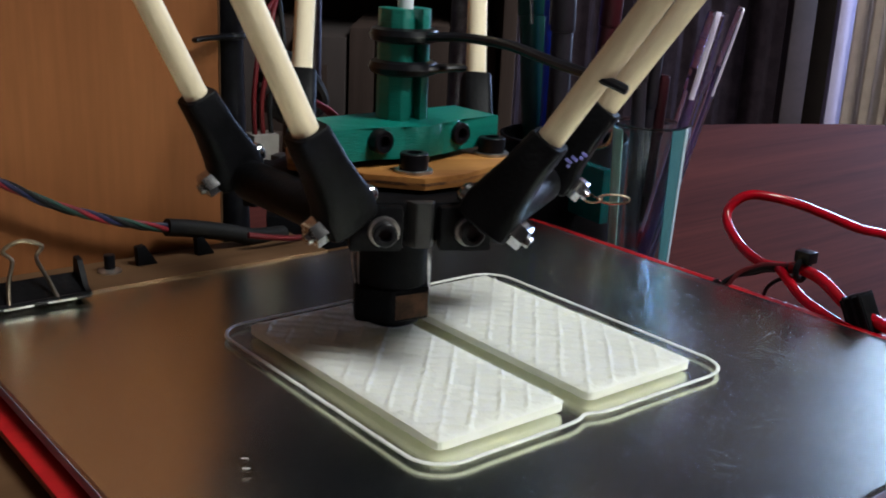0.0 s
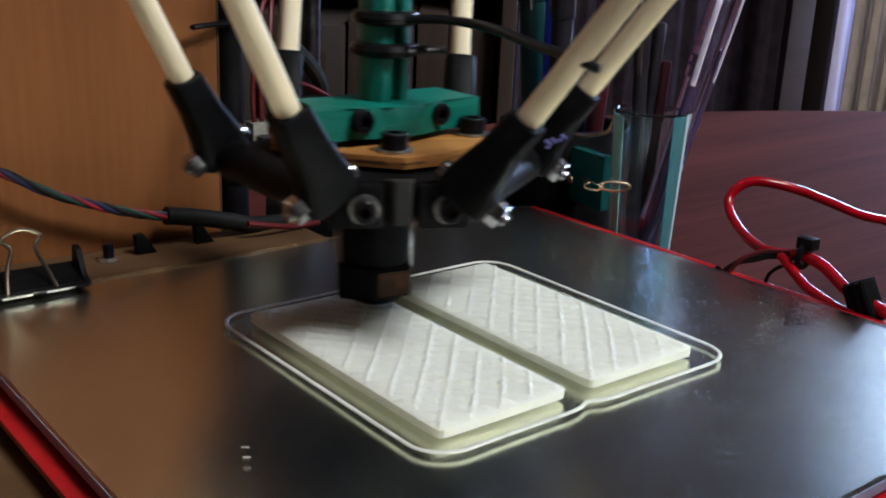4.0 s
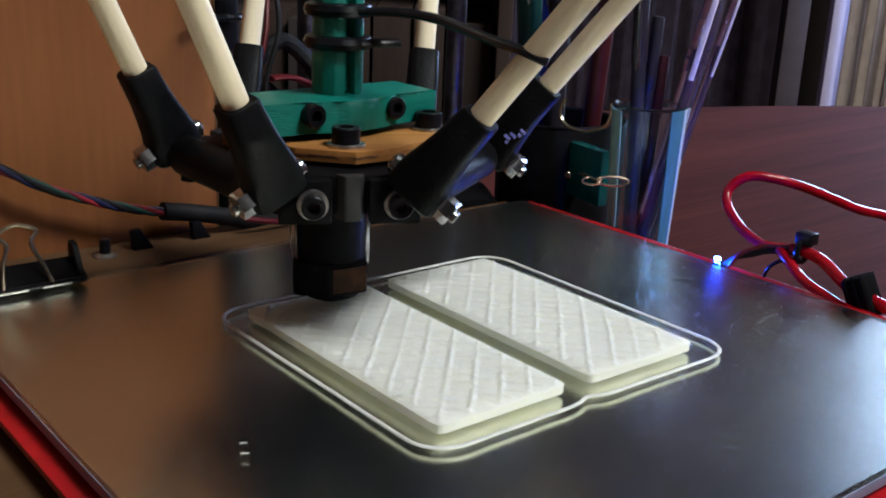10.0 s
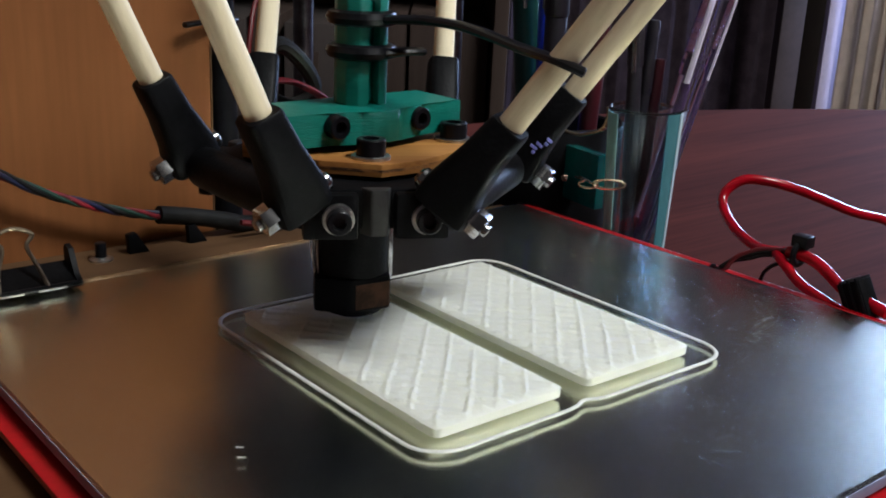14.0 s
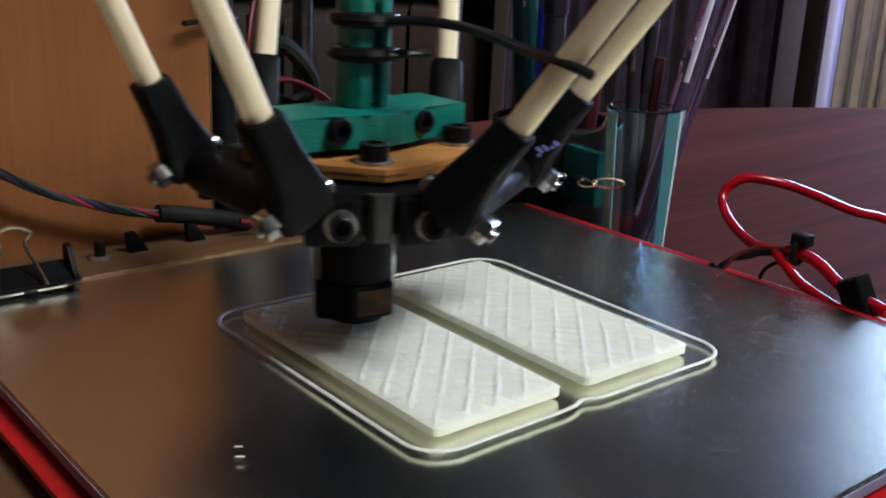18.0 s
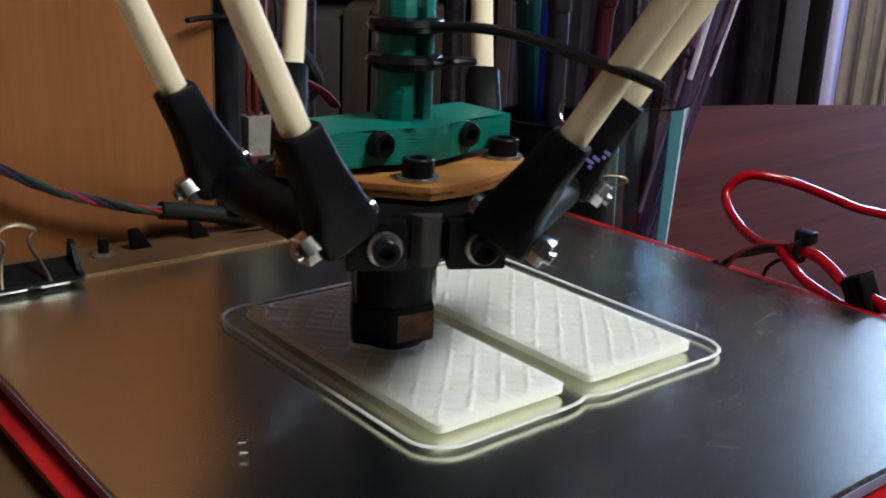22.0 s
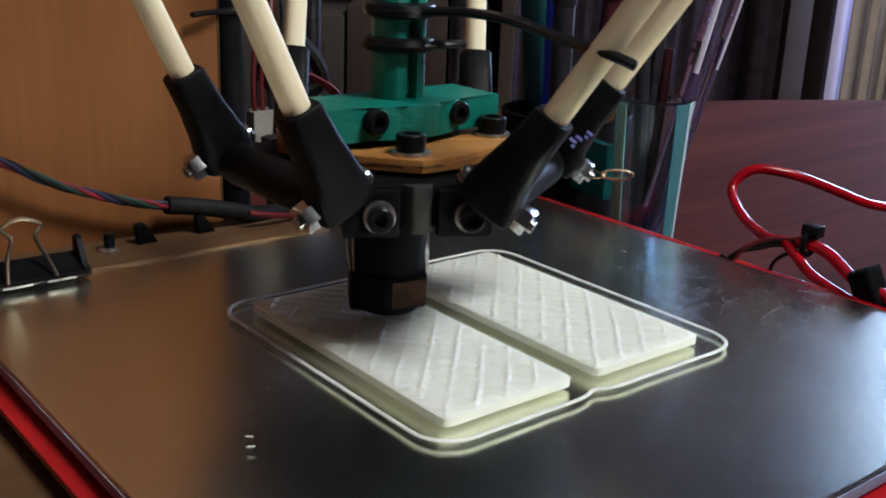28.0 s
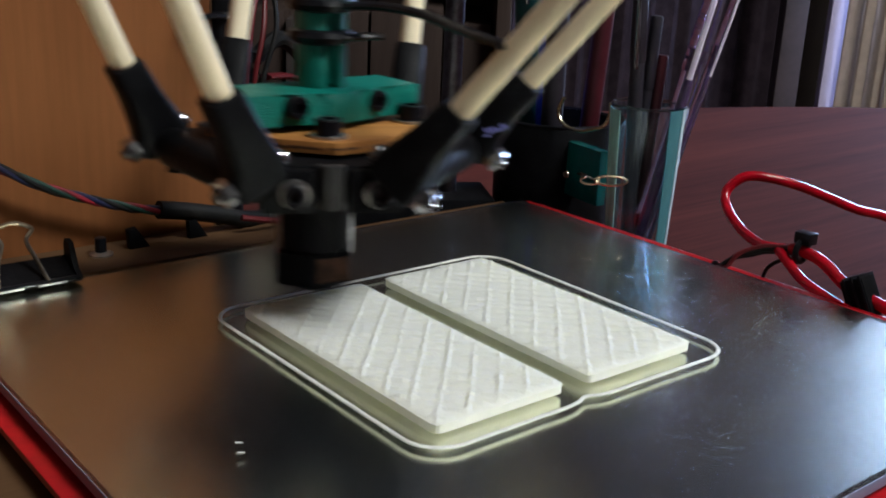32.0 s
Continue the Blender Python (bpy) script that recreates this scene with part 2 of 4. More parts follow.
def bed_glass_material():
    """Clear glass, scuffed: wipe marks and specks roughen it."""
    m = bpy.data.materials.new("scuffed_glass")
    m.use_nodes = True
    nt = m.node_tree
    b = nt.nodes["Principled BSDF"]
    b.inputs["Base Color"].default_value = (0.985, 1.0, 0.99, 1)
    b.inputs["Transmission Weight"].default_value = 1.0
    b.inputs["IOR"].default_value = 1.1
    tc = nt.nodes.new("ShaderNodeTexCoord")
    streak = nt.nodes.new("ShaderNodeTexNoise")
    streak.inputs["Scale"].default_value, streak.inputs["Detail"].default_value, streak.inputs["Distortion"].default_value = 55, 8, 1.2
    nt.links.new(tc.outputs["Object"], streak.inputs["Vector"])
    mr = nt.nodes.new("ShaderNodeMapRange")
    mr.inputs["From Min"].default_value, mr.inputs["From Max"].default_value = 0.45, 0.8
    mr.inputs["To Min"].default_value, mr.inputs["To Max"].default_value = 0.03, 0.09
    nt.links.new(streak.outputs[0], mr.inputs["Value"])
    nt.links.new(mr.outputs[0], b.inputs["Roughness"])
    return m


BED_EDGE = material("blue_grey_glass_edge", (0.22, 0.24, 0.34), 0.4, second=(0.18, 0.19, 0.29), scale=30)
MIRROR = mirror_material()
GLASS = bed_glass_material()


# ---------------------------------------------------------------- mesh tools, in millimetres
def box(bm, x0, x1, y0, y1, z0, z1, bevel=0.0):
    vs = [bm.verts.new((x, y, z)) for z in (z0, z1) for x, y in ((x0, y0), (x1, y0), (x1, y1), (x0, y1))]
    fs = [bm.faces.new([vs[i] for i in q]) for q in ((3, 2, 1, 0), (4, 5, 6, 7), (0, 1, 5, 4), (1, 2, 6, 5), (2, 3, 7, 6), (3, 0, 4, 7))]
    if bevel:
        es = list({e for f in fs for e in f.edges})
        bmesh.ops.bevel(bm, geom=es, offset=bevel, segments=2, affect="EDGES", profile=0.6)
    return bm


def turned(bm, m, poly, z0, z1, bevel=0.0):
    """An upright prism over a polygon, placed by the matrix m."""
    lo = [bm.verts.new(m @ Vector((x, y, z0))) for x, y in poly]
    hi = [bm.verts.new(m @ Vector((x, y, z1))) for x, y in poly]
    n = len(poly)
    fs = [bm.faces.new(lo[::-1]), bm.faces.new(hi)]
    fs += [bm.faces.new((lo[i], lo[(i + 1) % n], hi[(i + 1) % n], hi[i])) for i in range(n)]
    if bevel:
        es = list({e for f in fs for e in f.edges})
        bmesh.ops.bevel(bm, geom=es, offset=bevel, segments=2, affect="EDGES", profile=0.6)
    return bm


EYE = Matrix.Identity(4)


def rod(bm, p, q, r, r2=None, seg=20, bevel=0.0):
    p, q = Vector(p), Vector(q)
    r2 = r if r2 is None else r2
    t = (q - p).to_track_quat("Z", "Y").to_matrix()
    a = [bm.verts.new(p + t @ Vector((r * math.cos(k), r * math.sin(k), 0))) for k in (2 * math.pi * i / seg for i in range(seg))]
    b = [bm.verts.new(q + t @ Vector((r2 * math.cos(k), r2 * math.sin(k), 0))) for k in (2 * math.pi * i / seg for i in range(seg))]
    caps = [bm.faces.new(a[::-1]), bm.faces.new(b)]
    for i in range(seg):
        bm.faces.new((a[i], a[(i + 1) % seg], b[(i + 1) % seg], b[i]))
    if bevel:
        es = [e for f in caps for e in f.edges]
        bmesh.ops.bevel(bm, geom=es, offset=bevel, segments=2, affect="EDGES", profile=0.6)
    return bm


def smooth_line(pts, steps=8):
    pts = [Vector(p) for p in pts]
    out = []
    for i in range(len(pts) - 1):
        a, b, c, d = pts[max(i - 1, 0)], pts[i], pts[i + 1], pts[min(i + 2, len(pts) - 1)]
        for k in range(steps):
            t = k / steps
            out.append(0.5 * ((2 * b) + (c - a) * t + (2 * a - 5 * b + 4 * c - d) * t * t + (3 * b - a - 3 * c + d) * t ** 3))
    return out + [pts[-1]]


def tube(bm, pts, r, seg=10, steps=8, flat=1.0, closed=False):
    """A round (or flattened) strand along a smooth line."""
    line = smooth_line(pts, steps) if steps else [Vector(p) for p in pts]
    rings, side = [], None
    n = len(line)
    for i, p in enumerate(line):
        if closed:
            d = (line[(i + 1) % n] - line[i - 1]).normalized()
        else:
            d = (line[min(i + 1, n - 1)] - line[max(i - 1, 0)]).normalized()
        if side is None:
            side = d.cross(Vector((0, 0, 1)) if abs(d.z) < 0.9 else Vector((1, 0, 0))).normalized()
        side = (side - d * side.dot(d)).normalized()
        up = d.cross(side)
        rr = r[i * (len(r) - 1) // max(n - 1, 1)] if isinstance(r, (list, tuple)) else r
        rings.append([bm.verts.new(p + rr * (math.cos(k) * side + flat * math.sin(k) * up)) for k in (2 * math.pi * j / seg for j in range(seg))])
    for i in range(n if closed else n - 1):
        a, b = rings[i], rings[(i + 1) % n]
        for j in range(seg):
            bm.faces.new((a[j], a[(j + 1) % seg], b[(j + 1) % seg], b[j]))
    if not closed:
        bm.faces.new(rings[0][::-1])
        bm.faces.new(rings[-1])
    return bm


def lathe(bm, profile, seg=40, m=EYE):
    """Turns (radius, height) pairs about the z axis into a closed skin."""
    rings = [[bm.verts.new(m @ Vector((r * math.cos(k), r * math.sin(k), z))) for k in (2 * math.pi * i / seg for i in range(seg))] for r, z in profile]
    for a, b in zip(rings, rings[1:]):
        for i in range(seg):
            bm.faces.new((a[i], a[(i + 1) % seg], b[(i + 1) % seg], b[i]))
    bm.faces.new(rings[0][::-1])
    bm.faces.new(rings[-1])
    return bm


def finish(name, bm, mat, sharp=35):
    bmesh.ops.recalc_face_normals(bm, faces=bm.faces)
    bmesh.ops.scale(bm, vec=(0.001,) * 3, verts=bm.verts)
    me = bpy.data.meshes.new(name)
    bm.to_mesh(me)
    bm.free()
    me.materials.append(mat)
    me.shade_smooth()
    me.set_sharp_from_angle(angle=radians(sharp))
    return me


def part(name, bm, mat, parent, label=""):
    ob = new(name, finish(name, bm, mat))
    ob.parent = parent
    if label:
        ob["label"] = label
    return ob


def thing(name, bm, mat, label, category, group="", kind="", at=None):
    ob = tagged(new(name, finish(name, bm, mat)), label, category, group, kind)
    if at:
        ob.matrix_world = at
    return ob


def empty(name, label, category, group="", at=None):
    ob = tagged(new(name), label, category, group)
    ob.empty_display_size = 0.02
    if at:
        ob.matrix_world = at
    return ob


def bmn():
    return bmesh.new()


def around(cx, cy, r, n, start=0.0):
    return [(cx + r * math.cos(start + 2 * math.pi * i / n), cy + r * math.sin(start + 2 * math.pi * i / n)) for i in range(n)]


def at_mm(x, y, z=0, rx=0, ry=0, rz=0):
    return pose(x / 1000, y / 1000, z / 1000, rx, ry, rz)


# ---------------------------------------------------------------- the room
WALL = material("dim_wall_paint", (0.10, 0.078, 0.068), 0.8, second=(0.08, 0.063, 0.055), scale=3)
CEIL = material("ceiling_paint", (0.14, 0.12, 0.105), 0.9, second=(0.12, 0.105, 0.09), scale=2)
FLOOR = wood("floor_boards", (0.10, 0.055, 0.03), (0.06, 0.03, 0.018), 6, 0, 0.4)
CURTAIN_DARK = material("dark_curtain_cloth", (0.085, 0.056, 0.074), 0.85, second=(0.058, 0.038, 0.052), scale=40, bump=0.4, bump_scale=300)
CURTAIN_PALE = material("pale_curtain_cloth", (0.80, 0.66, 0.55), 0.85, second=(0.72, 0.59, 0.49), scale=40, bump=0.4, bump_scale=300)
FRAME_PAINT = material("window_frame_paint", (0.74, 0.66, 0.90), 0.5, second=(0.68, 0.60, 0.84), scale=20)
POST_PAINT = material("post_paint", (0.074, 0.050, 0.050), 0.6, second=(0.055, 0.038, 0.038), scale=15)

X0, X1, Y0, Y1, Z0, Z1 = -1500, 1900, -1200, 2000, -780, 2120


def setting(name, bm, mat, label=""):
    return thing(name, bm, mat, label, "", kind="structure")


setting("floor", box(bmn(), X0, X1, Y0, Y1, Z0 - 50, Z0), FLOOR, "brown boarded room floor")
setting("ceiling", box(bmn(), X0, X1, Y0, Y1, Z1, Z1 + 50), CEIL, "dim off-white plaster ceiling")
setting("wall_west", box(bmn(), X0 - 100, X0, Y0 - 100, Y1 + 100, Z0, Z1), WALL, "dim brown painted wall")
setting("wall_north", box(bmn(), X0, X1, Y1, Y1 + 100, Z0, Z1), WALL, "dim brown painted wall")


def wall_with_window(name, along_x, fixed, lo, hi, w0, w1, z0, z1):
    bm = bmn()
    t = 100 if fixed > 0 else -100
    a, b = sorted((fixed, fixed + t))
    for u0, u1, v0, v1 in ((lo, w0, Z0, Z1), (w1, hi, Z0, Z1), (w0, w1, Z0, z0), (w0, w1, z1, Z1)):
        if along_x:
            box(bm, u0, u1, a, b, v0, v1)
        else:
            box(bm, a, b, u0, u1, v0, v1)
    return setting(name, bm, WALL, "dim brown painted wall with a window opening")


wall_with_window("wall_east", False, X1, Y0 - 100, Y1 + 100, 160, 760, 120, 650)
wall_with_window("wall_south", True, Y0, X0, X1, 150, 950, 1500, 2090)


def window_unit(name, m, w, h):
    """Frame with a cross bar and two panes, in its opening."""
    ob = tagged(new(name), "pale painted window frame with clear panes", "window", kind="structure")
    ob.matrix_world = m
    bm = bmn()
    for x0, x1, z0, z1 in ((-w / 2, -w / 2 + 45, 0, h), (w / 2 - 45, w / 2, 0, h), (-w / 2 + 45, w / 2 - 45, 0, 45), (-w / 2 + 45, w / 2 - 45, h - 45, h)):
        box(bm, x0, x1, -20, 20, z0, z1, 3)
    box(bm, -18, 18, -15, 15, 45, h - 45, 2)
    part("window_frame", bm, FRAME_PAINT, ob)
    return ob


window_unit("window_1", at_mm(X1 + 50, 460, 120, 0, 0, 90), 600, 530)
window_unit("window_2", at_mm(550, Y0 - 50, 1500), 800, 590)


def curtain(name, mat, label, p, q, z0, z1, folds, depth, seed):
    rng = random.Random(seed)
    bm = bmn()
    p, q = Vector((*p, 0)), Vector((*q, 0))
    d = q - p
    nrm = Vector((-d.y, d.x, 0)).normalized()
    n = folds * 10
    ph = [rng.uniform(0, 6.3) for _ in range(3)]
    cols = []
    for i in range(n + 1):
        s = i / n
        off = depth * (math.sin(2 * math.pi * folds * s + ph[0]) + 0.45 * math.sin(2 * math.pi * folds * 1.7 * s + ph[1]))
        cols.append([bm.verts.new(p + d * s + nrm * off * (0.75 + 0.25 * (1 - k / 3)) + Vector((0, 0, z0 + (z1 - z0) * k / 3))) for k in range(4)])
    for a, b in zip(cols, cols[1:]):
        for k in range(3):
            bm.faces.new((a[k], b[k], b[k + 1], a[k + 1]))
    bmesh.ops.solidify(bm, geom=bm.faces[:], thickness=2)
    return thing(name, bm, mat, label, "curtain", "curtains")


# ---------------------------------------------------------------- table
bm = bmn()
TC, TR, TZ = (309, -350), 750, -30
lathe(bm, [(TR - 14, TZ - 32), (TR - 3, TZ - 28), (TR, TZ - 18), (TR, TZ - 7), (TR - 3, TZ - 2), (TR - 9, TZ)], 160, Matrix.Translation((*TC, 0)))
table = empty("table", "round table of dark red-brown polished wood", "table", at=None)
part("tabletop", bm, TABLE, table)
for k in range(4):
    a = radians(45 + 90 * k)
    x, y = TC[0] + 480 * math.cos(a), TC[1] + 480 * math.sin(a)
    part("leg", rod(bmn(), (x, y, Z0), (x, y, TZ - 30), 24, 32), TABLE, table)

# ---------------------------------------------------------------- print bed
BX0, BX1, BY0, BY1 = -63.0, 150.4, -62.2, 135.4
bed = empty("print_bed", "square mirror-backed glass print bed on a red circuit board heater", "print bed")
base = thing("base_board", box(bmn(), -150, 156, -50, 160, TZ, -11.5, 1.0), PLANK, "pale plywood base board of a printer on the table", "board")
part("heater_board", box(bmn(), BX0 - 4.2, BX1 + 2.5, BY0 - 4.0, BY1 + 1.0, -8.2, -6.4, 0.2), RED_BOARD, bed, "red circuit board heater")
part("terminal_strip", box(bmn(), BX1 + 0.4, 161.2, BY0, BY1, -5.6, -3.7, 0.2), RED_BOARD, bed, "red circuit board edge with solder pads")
part("mirror_back", box(bmn(), BX0 + 0.2, BX1 - 0.2, BY0 + 0.2, BY1 - 0.2, -1.75, -1.54), MIRROR, bed, "silvered mirror layer")
part("glass", box(bmn(), BX0, BX1, BY0, BY1, -1.55, 0.0), GLASS, bed, "scuffed clear glass face").visible_shadow = False
# added plate: its blue-grey rim stands in for the glass edge
part("glass_edge_plate", box(bmn(), BX0, BX1, BY0, BY1, -4.4, -1.75, 0.15), BED_EDGE, bed, "blue-grey plate standing in for the edge of thicker glass")
for x, y in ((BX0 + 3, BY0 + 3), (BX1 - 3, BY0 + 3), (BX0 + 3, BY1 - 3), (BX1 - 3, BY1 - 3)):
    part("standoff", rod(bmn(), (x, y, -11.6), (x, y, -8.1), 3, seg=12), STEEL, bed)

# ---------------------------------------------------------------- ledge and panel at the back
thing("plank", box(bmn(), -420, 60, BY1 + 0.1, 161, TZ, -0.3, 0.3), PLANK, "pale pine plank along the rear edge of the bed", "plank")
thing("side_panel", box(bmn(), -700, 33.5, 161.2, 176, TZ, 420, 0.8), PANEL, "warm varnished maple side panel of the printer", "panel")
part("edge_band", box(bmn(), 33.5, 34.2, 161.4, 175.8, TZ, 420, 0.2), PLANK, bpy.data.objects["side_panel"], "pale edge band")


# ---------------------------------------------------------------- the two printed plates
PW, GAP, PL, PH = 38.0, 7.6, 81.6, 2.45


def printed_plate(x0):
    """A rounded slab whose top is ribbed with two crossing sets of ridges."""
    bm = bmn()
    r = 2.2
    outline = []
    for cx, cy, a0 in ((PW - r, r, -90), (PW - r, PL - r, 0), (r, PL - r, 90), (r, r, 180)):
        for k in range(5):
            a = radians(a0 + 22.5 * k)
            outline.append((cx + r * math.cos(a), cy + r * math.sin(a)))
    # six printed layers: each bulges a little past the seam to the next
    rings, n, layers = [], len(outline), 6
    top = PH - 0.25
    prof = []
    for k in range(layers):
        z0, z1 = 0.02 + (top - 0.02) * k / layers, 0.02 + (top - 0.02) * (k + 1) / layers
        prof += [(-0.14, z0 + 0.02), (0.0, z0 + 0.3 * (z1 - z0)), (0.0, z0 + 0.7 * (z1 - z0))]
    prof += [(-0.12, top - 0.05), (-0.30, top)]
    for d, z in prof:
        ring = []
        for i, (x, y) in enumerate(outline):
            w = Vector((x - min(max(x, r), PW - r), y - min(max(y, r), PL - r)))
            w = w.normalized() * d
            ring.append(bm.verts.new((x0 + x + w.x, y + w.y, z)))
        rings.append(ring)
    for a, b in zip(rings, rings[1:]):
        for i in range(n):
            bm.faces.new((a[i], a[(i + 1) % n], b[(i + 1) % n], b[i]))
    bm.faces.new(rings[0][::-1])
    return bm


def ribbed_top(bm, x0, seed):
    """The uneven top skin: broad threads of plastic aslant, low ones across, and sagging between them."""
    step, lift = 0.34, PH - 0.27
    nx, ny = int((PW - 0.7) / step), int((PL - 0.7) / step)
    c1, s1 = math.cos(radians(47)), math.sin(radians(47))
    c2, s2 = math.cos(radians(-46)), math.sin(radians(-46))
    grid = []
    for i in range(nx + 1):
        row = []
        for j in range(ny + 1):
            x, y = 0.35 + (PW - 0.7) * i / nx, 0.35 + (PL - 0.7) * j / ny
            q = Vector((x + seed, y, seed))
            wob = noise.noise(q * 0.05) * 0.35 + noise.noise(q * 0.3) * 0.18
            u = (x * s1 - y * c1 + wob) / 6.2
            v = (x * s2 - y * c2 - wob) / 4.1
            du, dv = (u - round(u)) * 6.2, (v - round(v)) * 4.1
            k1 = 0.8 + 0.7 * noise.noise(Vector((round(u) * 3.7, v * 0.6, seed + 0.5)))
            k2 = 0.8 + 0.8 * noise.noise(Vector((u * 0.7, round(v) * 2.3, seed + 7.5)))
            # narrow crests where a thread crosses, sagging skin between
            ru, rv = math.exp(-(du / 0.62) ** 2), math.exp(-(dv / 0.5) ** 2)
            sag = math.cos(math.pi * du / 6.2) * math.cos(math.pi * dv / 4.1)
            h = 0.10 + 0.42 * ru * k1 + 0.72 * rv * k2 + 0.16 * (1 - abs(sag)) + 0.09 * noise.noise(q * 0.55) + 0.06 * noise.noise(q * 1.7)
            edge = min(x, PW - x, y, PL - y)
            corner = Vector((max(2.2 - min(x, PW - x), 0), max(2.2 - min(y, PL - y), 0))).length
            h = (max(h, 0.0) + 0.02) * min(1.0, max(edge - 0.35, 0) / 1.7)
            if corner > 1.85:
                h = -0.12
            row.append(bm.verts.new((x0 + x, y, lift + h)))
        grid.append(row)
    for a, b in zip(grid, grid[1:]):
        for j in range(ny):
            bm.faces.new((a[j], b[j], b[j + 1], a[j + 1]))
    return bm


for x0, label in ((0.0, "white printed plastic plate with crossing ridges, still being printed"), (PW + GAP, "white printed plastic plate with crossing ridges on glass")):
    plate = empty("printed_plate", label, "printed plate", "printed plates")
    part("slab", ribbed_top(printed_plate(x0), x0, 3.0 + x0), PRINT, plate, "translucent white slab with a quilted top skin")

# skirt: one loop round both plates, with a kink by the gap
sk = []
SX0, SX1, SY0, SY1, SR = -6.7, 92.2, -6.4, 87.9, 9.0
for cx, cy, a0 in ((SX1 - SR, SY0 + SR, -90), (SX1 - SR, SY1 - SR, 0), (SX0 + SR, SY1 - SR, 90), (SX0 + SR, SY0 + SR, 180)):
    for k in range(7):
        a = radians(a0 + 15 * k)
        sk.append((cx + SR * math.cos(a), cy + SR * math.sin(a), 0.30))
KX = PW + GAP / 2 - 1.8
sk += [(KX - 6, SY0 + 0.2, 0.3), (KX - 3.4, SY0 + 0.6, 0.3), (KX - 0.8, SY0 + 1.8, 0.3), (KX + 0.8, SY0 + 1.8, 0.3), (KX + 3.4, SY0 + 0.6, 0.3), (KX + 6, SY0 + 0.2, 0.3)]
fine_line = []
for i, p in enumerate(sk):
    a, b = Vector(p), Vector(sk[(i + 1) % len(sk)])
    n = max(1, int((b - a).length / 3))
    fine_line += [a.lerp(b, k / n) for k in range(n)]
fine_line = [p + Vector((0.14 * noise.noise(p * 0.4), 0.14 * noise.noise(p * 0.4 + Vector((9, 3, 1))), 0)) for p in fine_line]
thing("skirt_line", tube(bmn(), fine_line, 0.55, seg=8, steps=0, flat=0.55, closed=True), SKIRT, "thin white printed skirt line round the two plates", "skirt line")

# ---------------------------------------------------------------- print head
HEAD_TURN = -28.5
head = empty("extruder", "black delta printer head with green clamp and plywood plate", "print head")


def hx(r, a0=0.0):
    return around(0, 0, r, 6, a0)


RIB = material("grey_plastic", (0.035, 0.034, 0.034), 0.4, second=(0.025, 0.024, 0.024), scale=150, spec=0.3)
# platform: three-sided black ring with rounded corners
bm = bmn()
poly = []
for k in range(3):
    a = radians(-90 + 120 * k)
    n, t = Vector((math.cos(a), math.sin(a))), Vector((-math.sin(a), math.cos(a)))
    for s in (-17, 17):
        p = n * 34 + t * s
        poly.append((p.x, p.y))
turned(bm, EYE, poly, 33, 42.5, 1.2)
part("platform", bm, BLACK, head, "black printed platform")
for k in range(3):
    m = Matrix.Rotation(radians(120 * k), 4, "Z")
    bm = bmn()
    for s in (-1, 1):
        turned(bm, m, [(s * 4.2, -37), (s * 4.2, -33), (s * 16.5, -33), (s * 16.5, -37)][::s], 31.5, 42.0, 1.0)
    part("screw_block", bm, BLACK, head)
    bm = bmn()
    turned(bm, m, [(-1.2, -36.4), (2.4, -36.4), (3.6, -33), (-3.6, -33)], 32, 42.8, 0.5)
    part("slot_rib", bm, RIB, head, "dark grey rib")
    for s in (-8.7, 11.2):
        bm = bmn()
        rod(bm, m @ Vector((s, -36.5, 36.5)), m @ Vector((s, -38.0, 36.5)), 3.6, seg=28, bevel=0.25)
        part("washer", bm, WASHER, head, "bright steel washer")
        bm = bmn()
        lathe(bm, [(2.8, 0), (2.8, 2.6), (2.5, 2.9), (1.5, 2.9), (1.4, 1.2)], 24, m @ Matrix.Translation((s, -38.0, 36.5)) @ Matrix.Rotation(radians(90), 4, "X"))
        part("socket_screw", bm, BLACK_SATIN, head, "black socket head screw")

# plywood plate with bolts, and the green clamp
bm = bmn()
turned(bm, EYE, [(-12, -23), (2, -28), (12, -23), (29, -6), (29, 8), (12, 25), (-12, 25), (-29, 8), (-29, -6)], 43.6, 46.6, 0.3)
ply_edge = [(-12, -23), (2, -28), (12, -23), (29, -6), (29, 8), (12, 25), (-12, 25), (-29, 8), (-29, -6)]
part("plywood_plate", bm, PLYWOOD, head, "laser-cut plywood hexagon with scorched edge")
part("scorched_ply", turned(bmn(), Matrix.Scale(1.003, 4), ply_edge, 44.5, 45.2), SCORCH, head, "dark scorched middle ply")
for x, y in ((0.3, -20.5), (24.0, 0.5), (-24.0, 0.5)):
    bolt = part("bolt", lathe(bmn(), [(3.5, 0), (3.5, 3.7), (3.2, 4.0), (2.0, 4.0), (1.9, 2)], 24, Matrix.Translation((x, y, 47.3))), BLACK_SATIN, head, "black socket head bolt")
    part("washer", lathe(bmn(), [(4.6, 0), (4.6, 0.7), (4.4, 0.8)], 28, Matrix.Translation((x, y, 46.55))), WASHER, bolt)

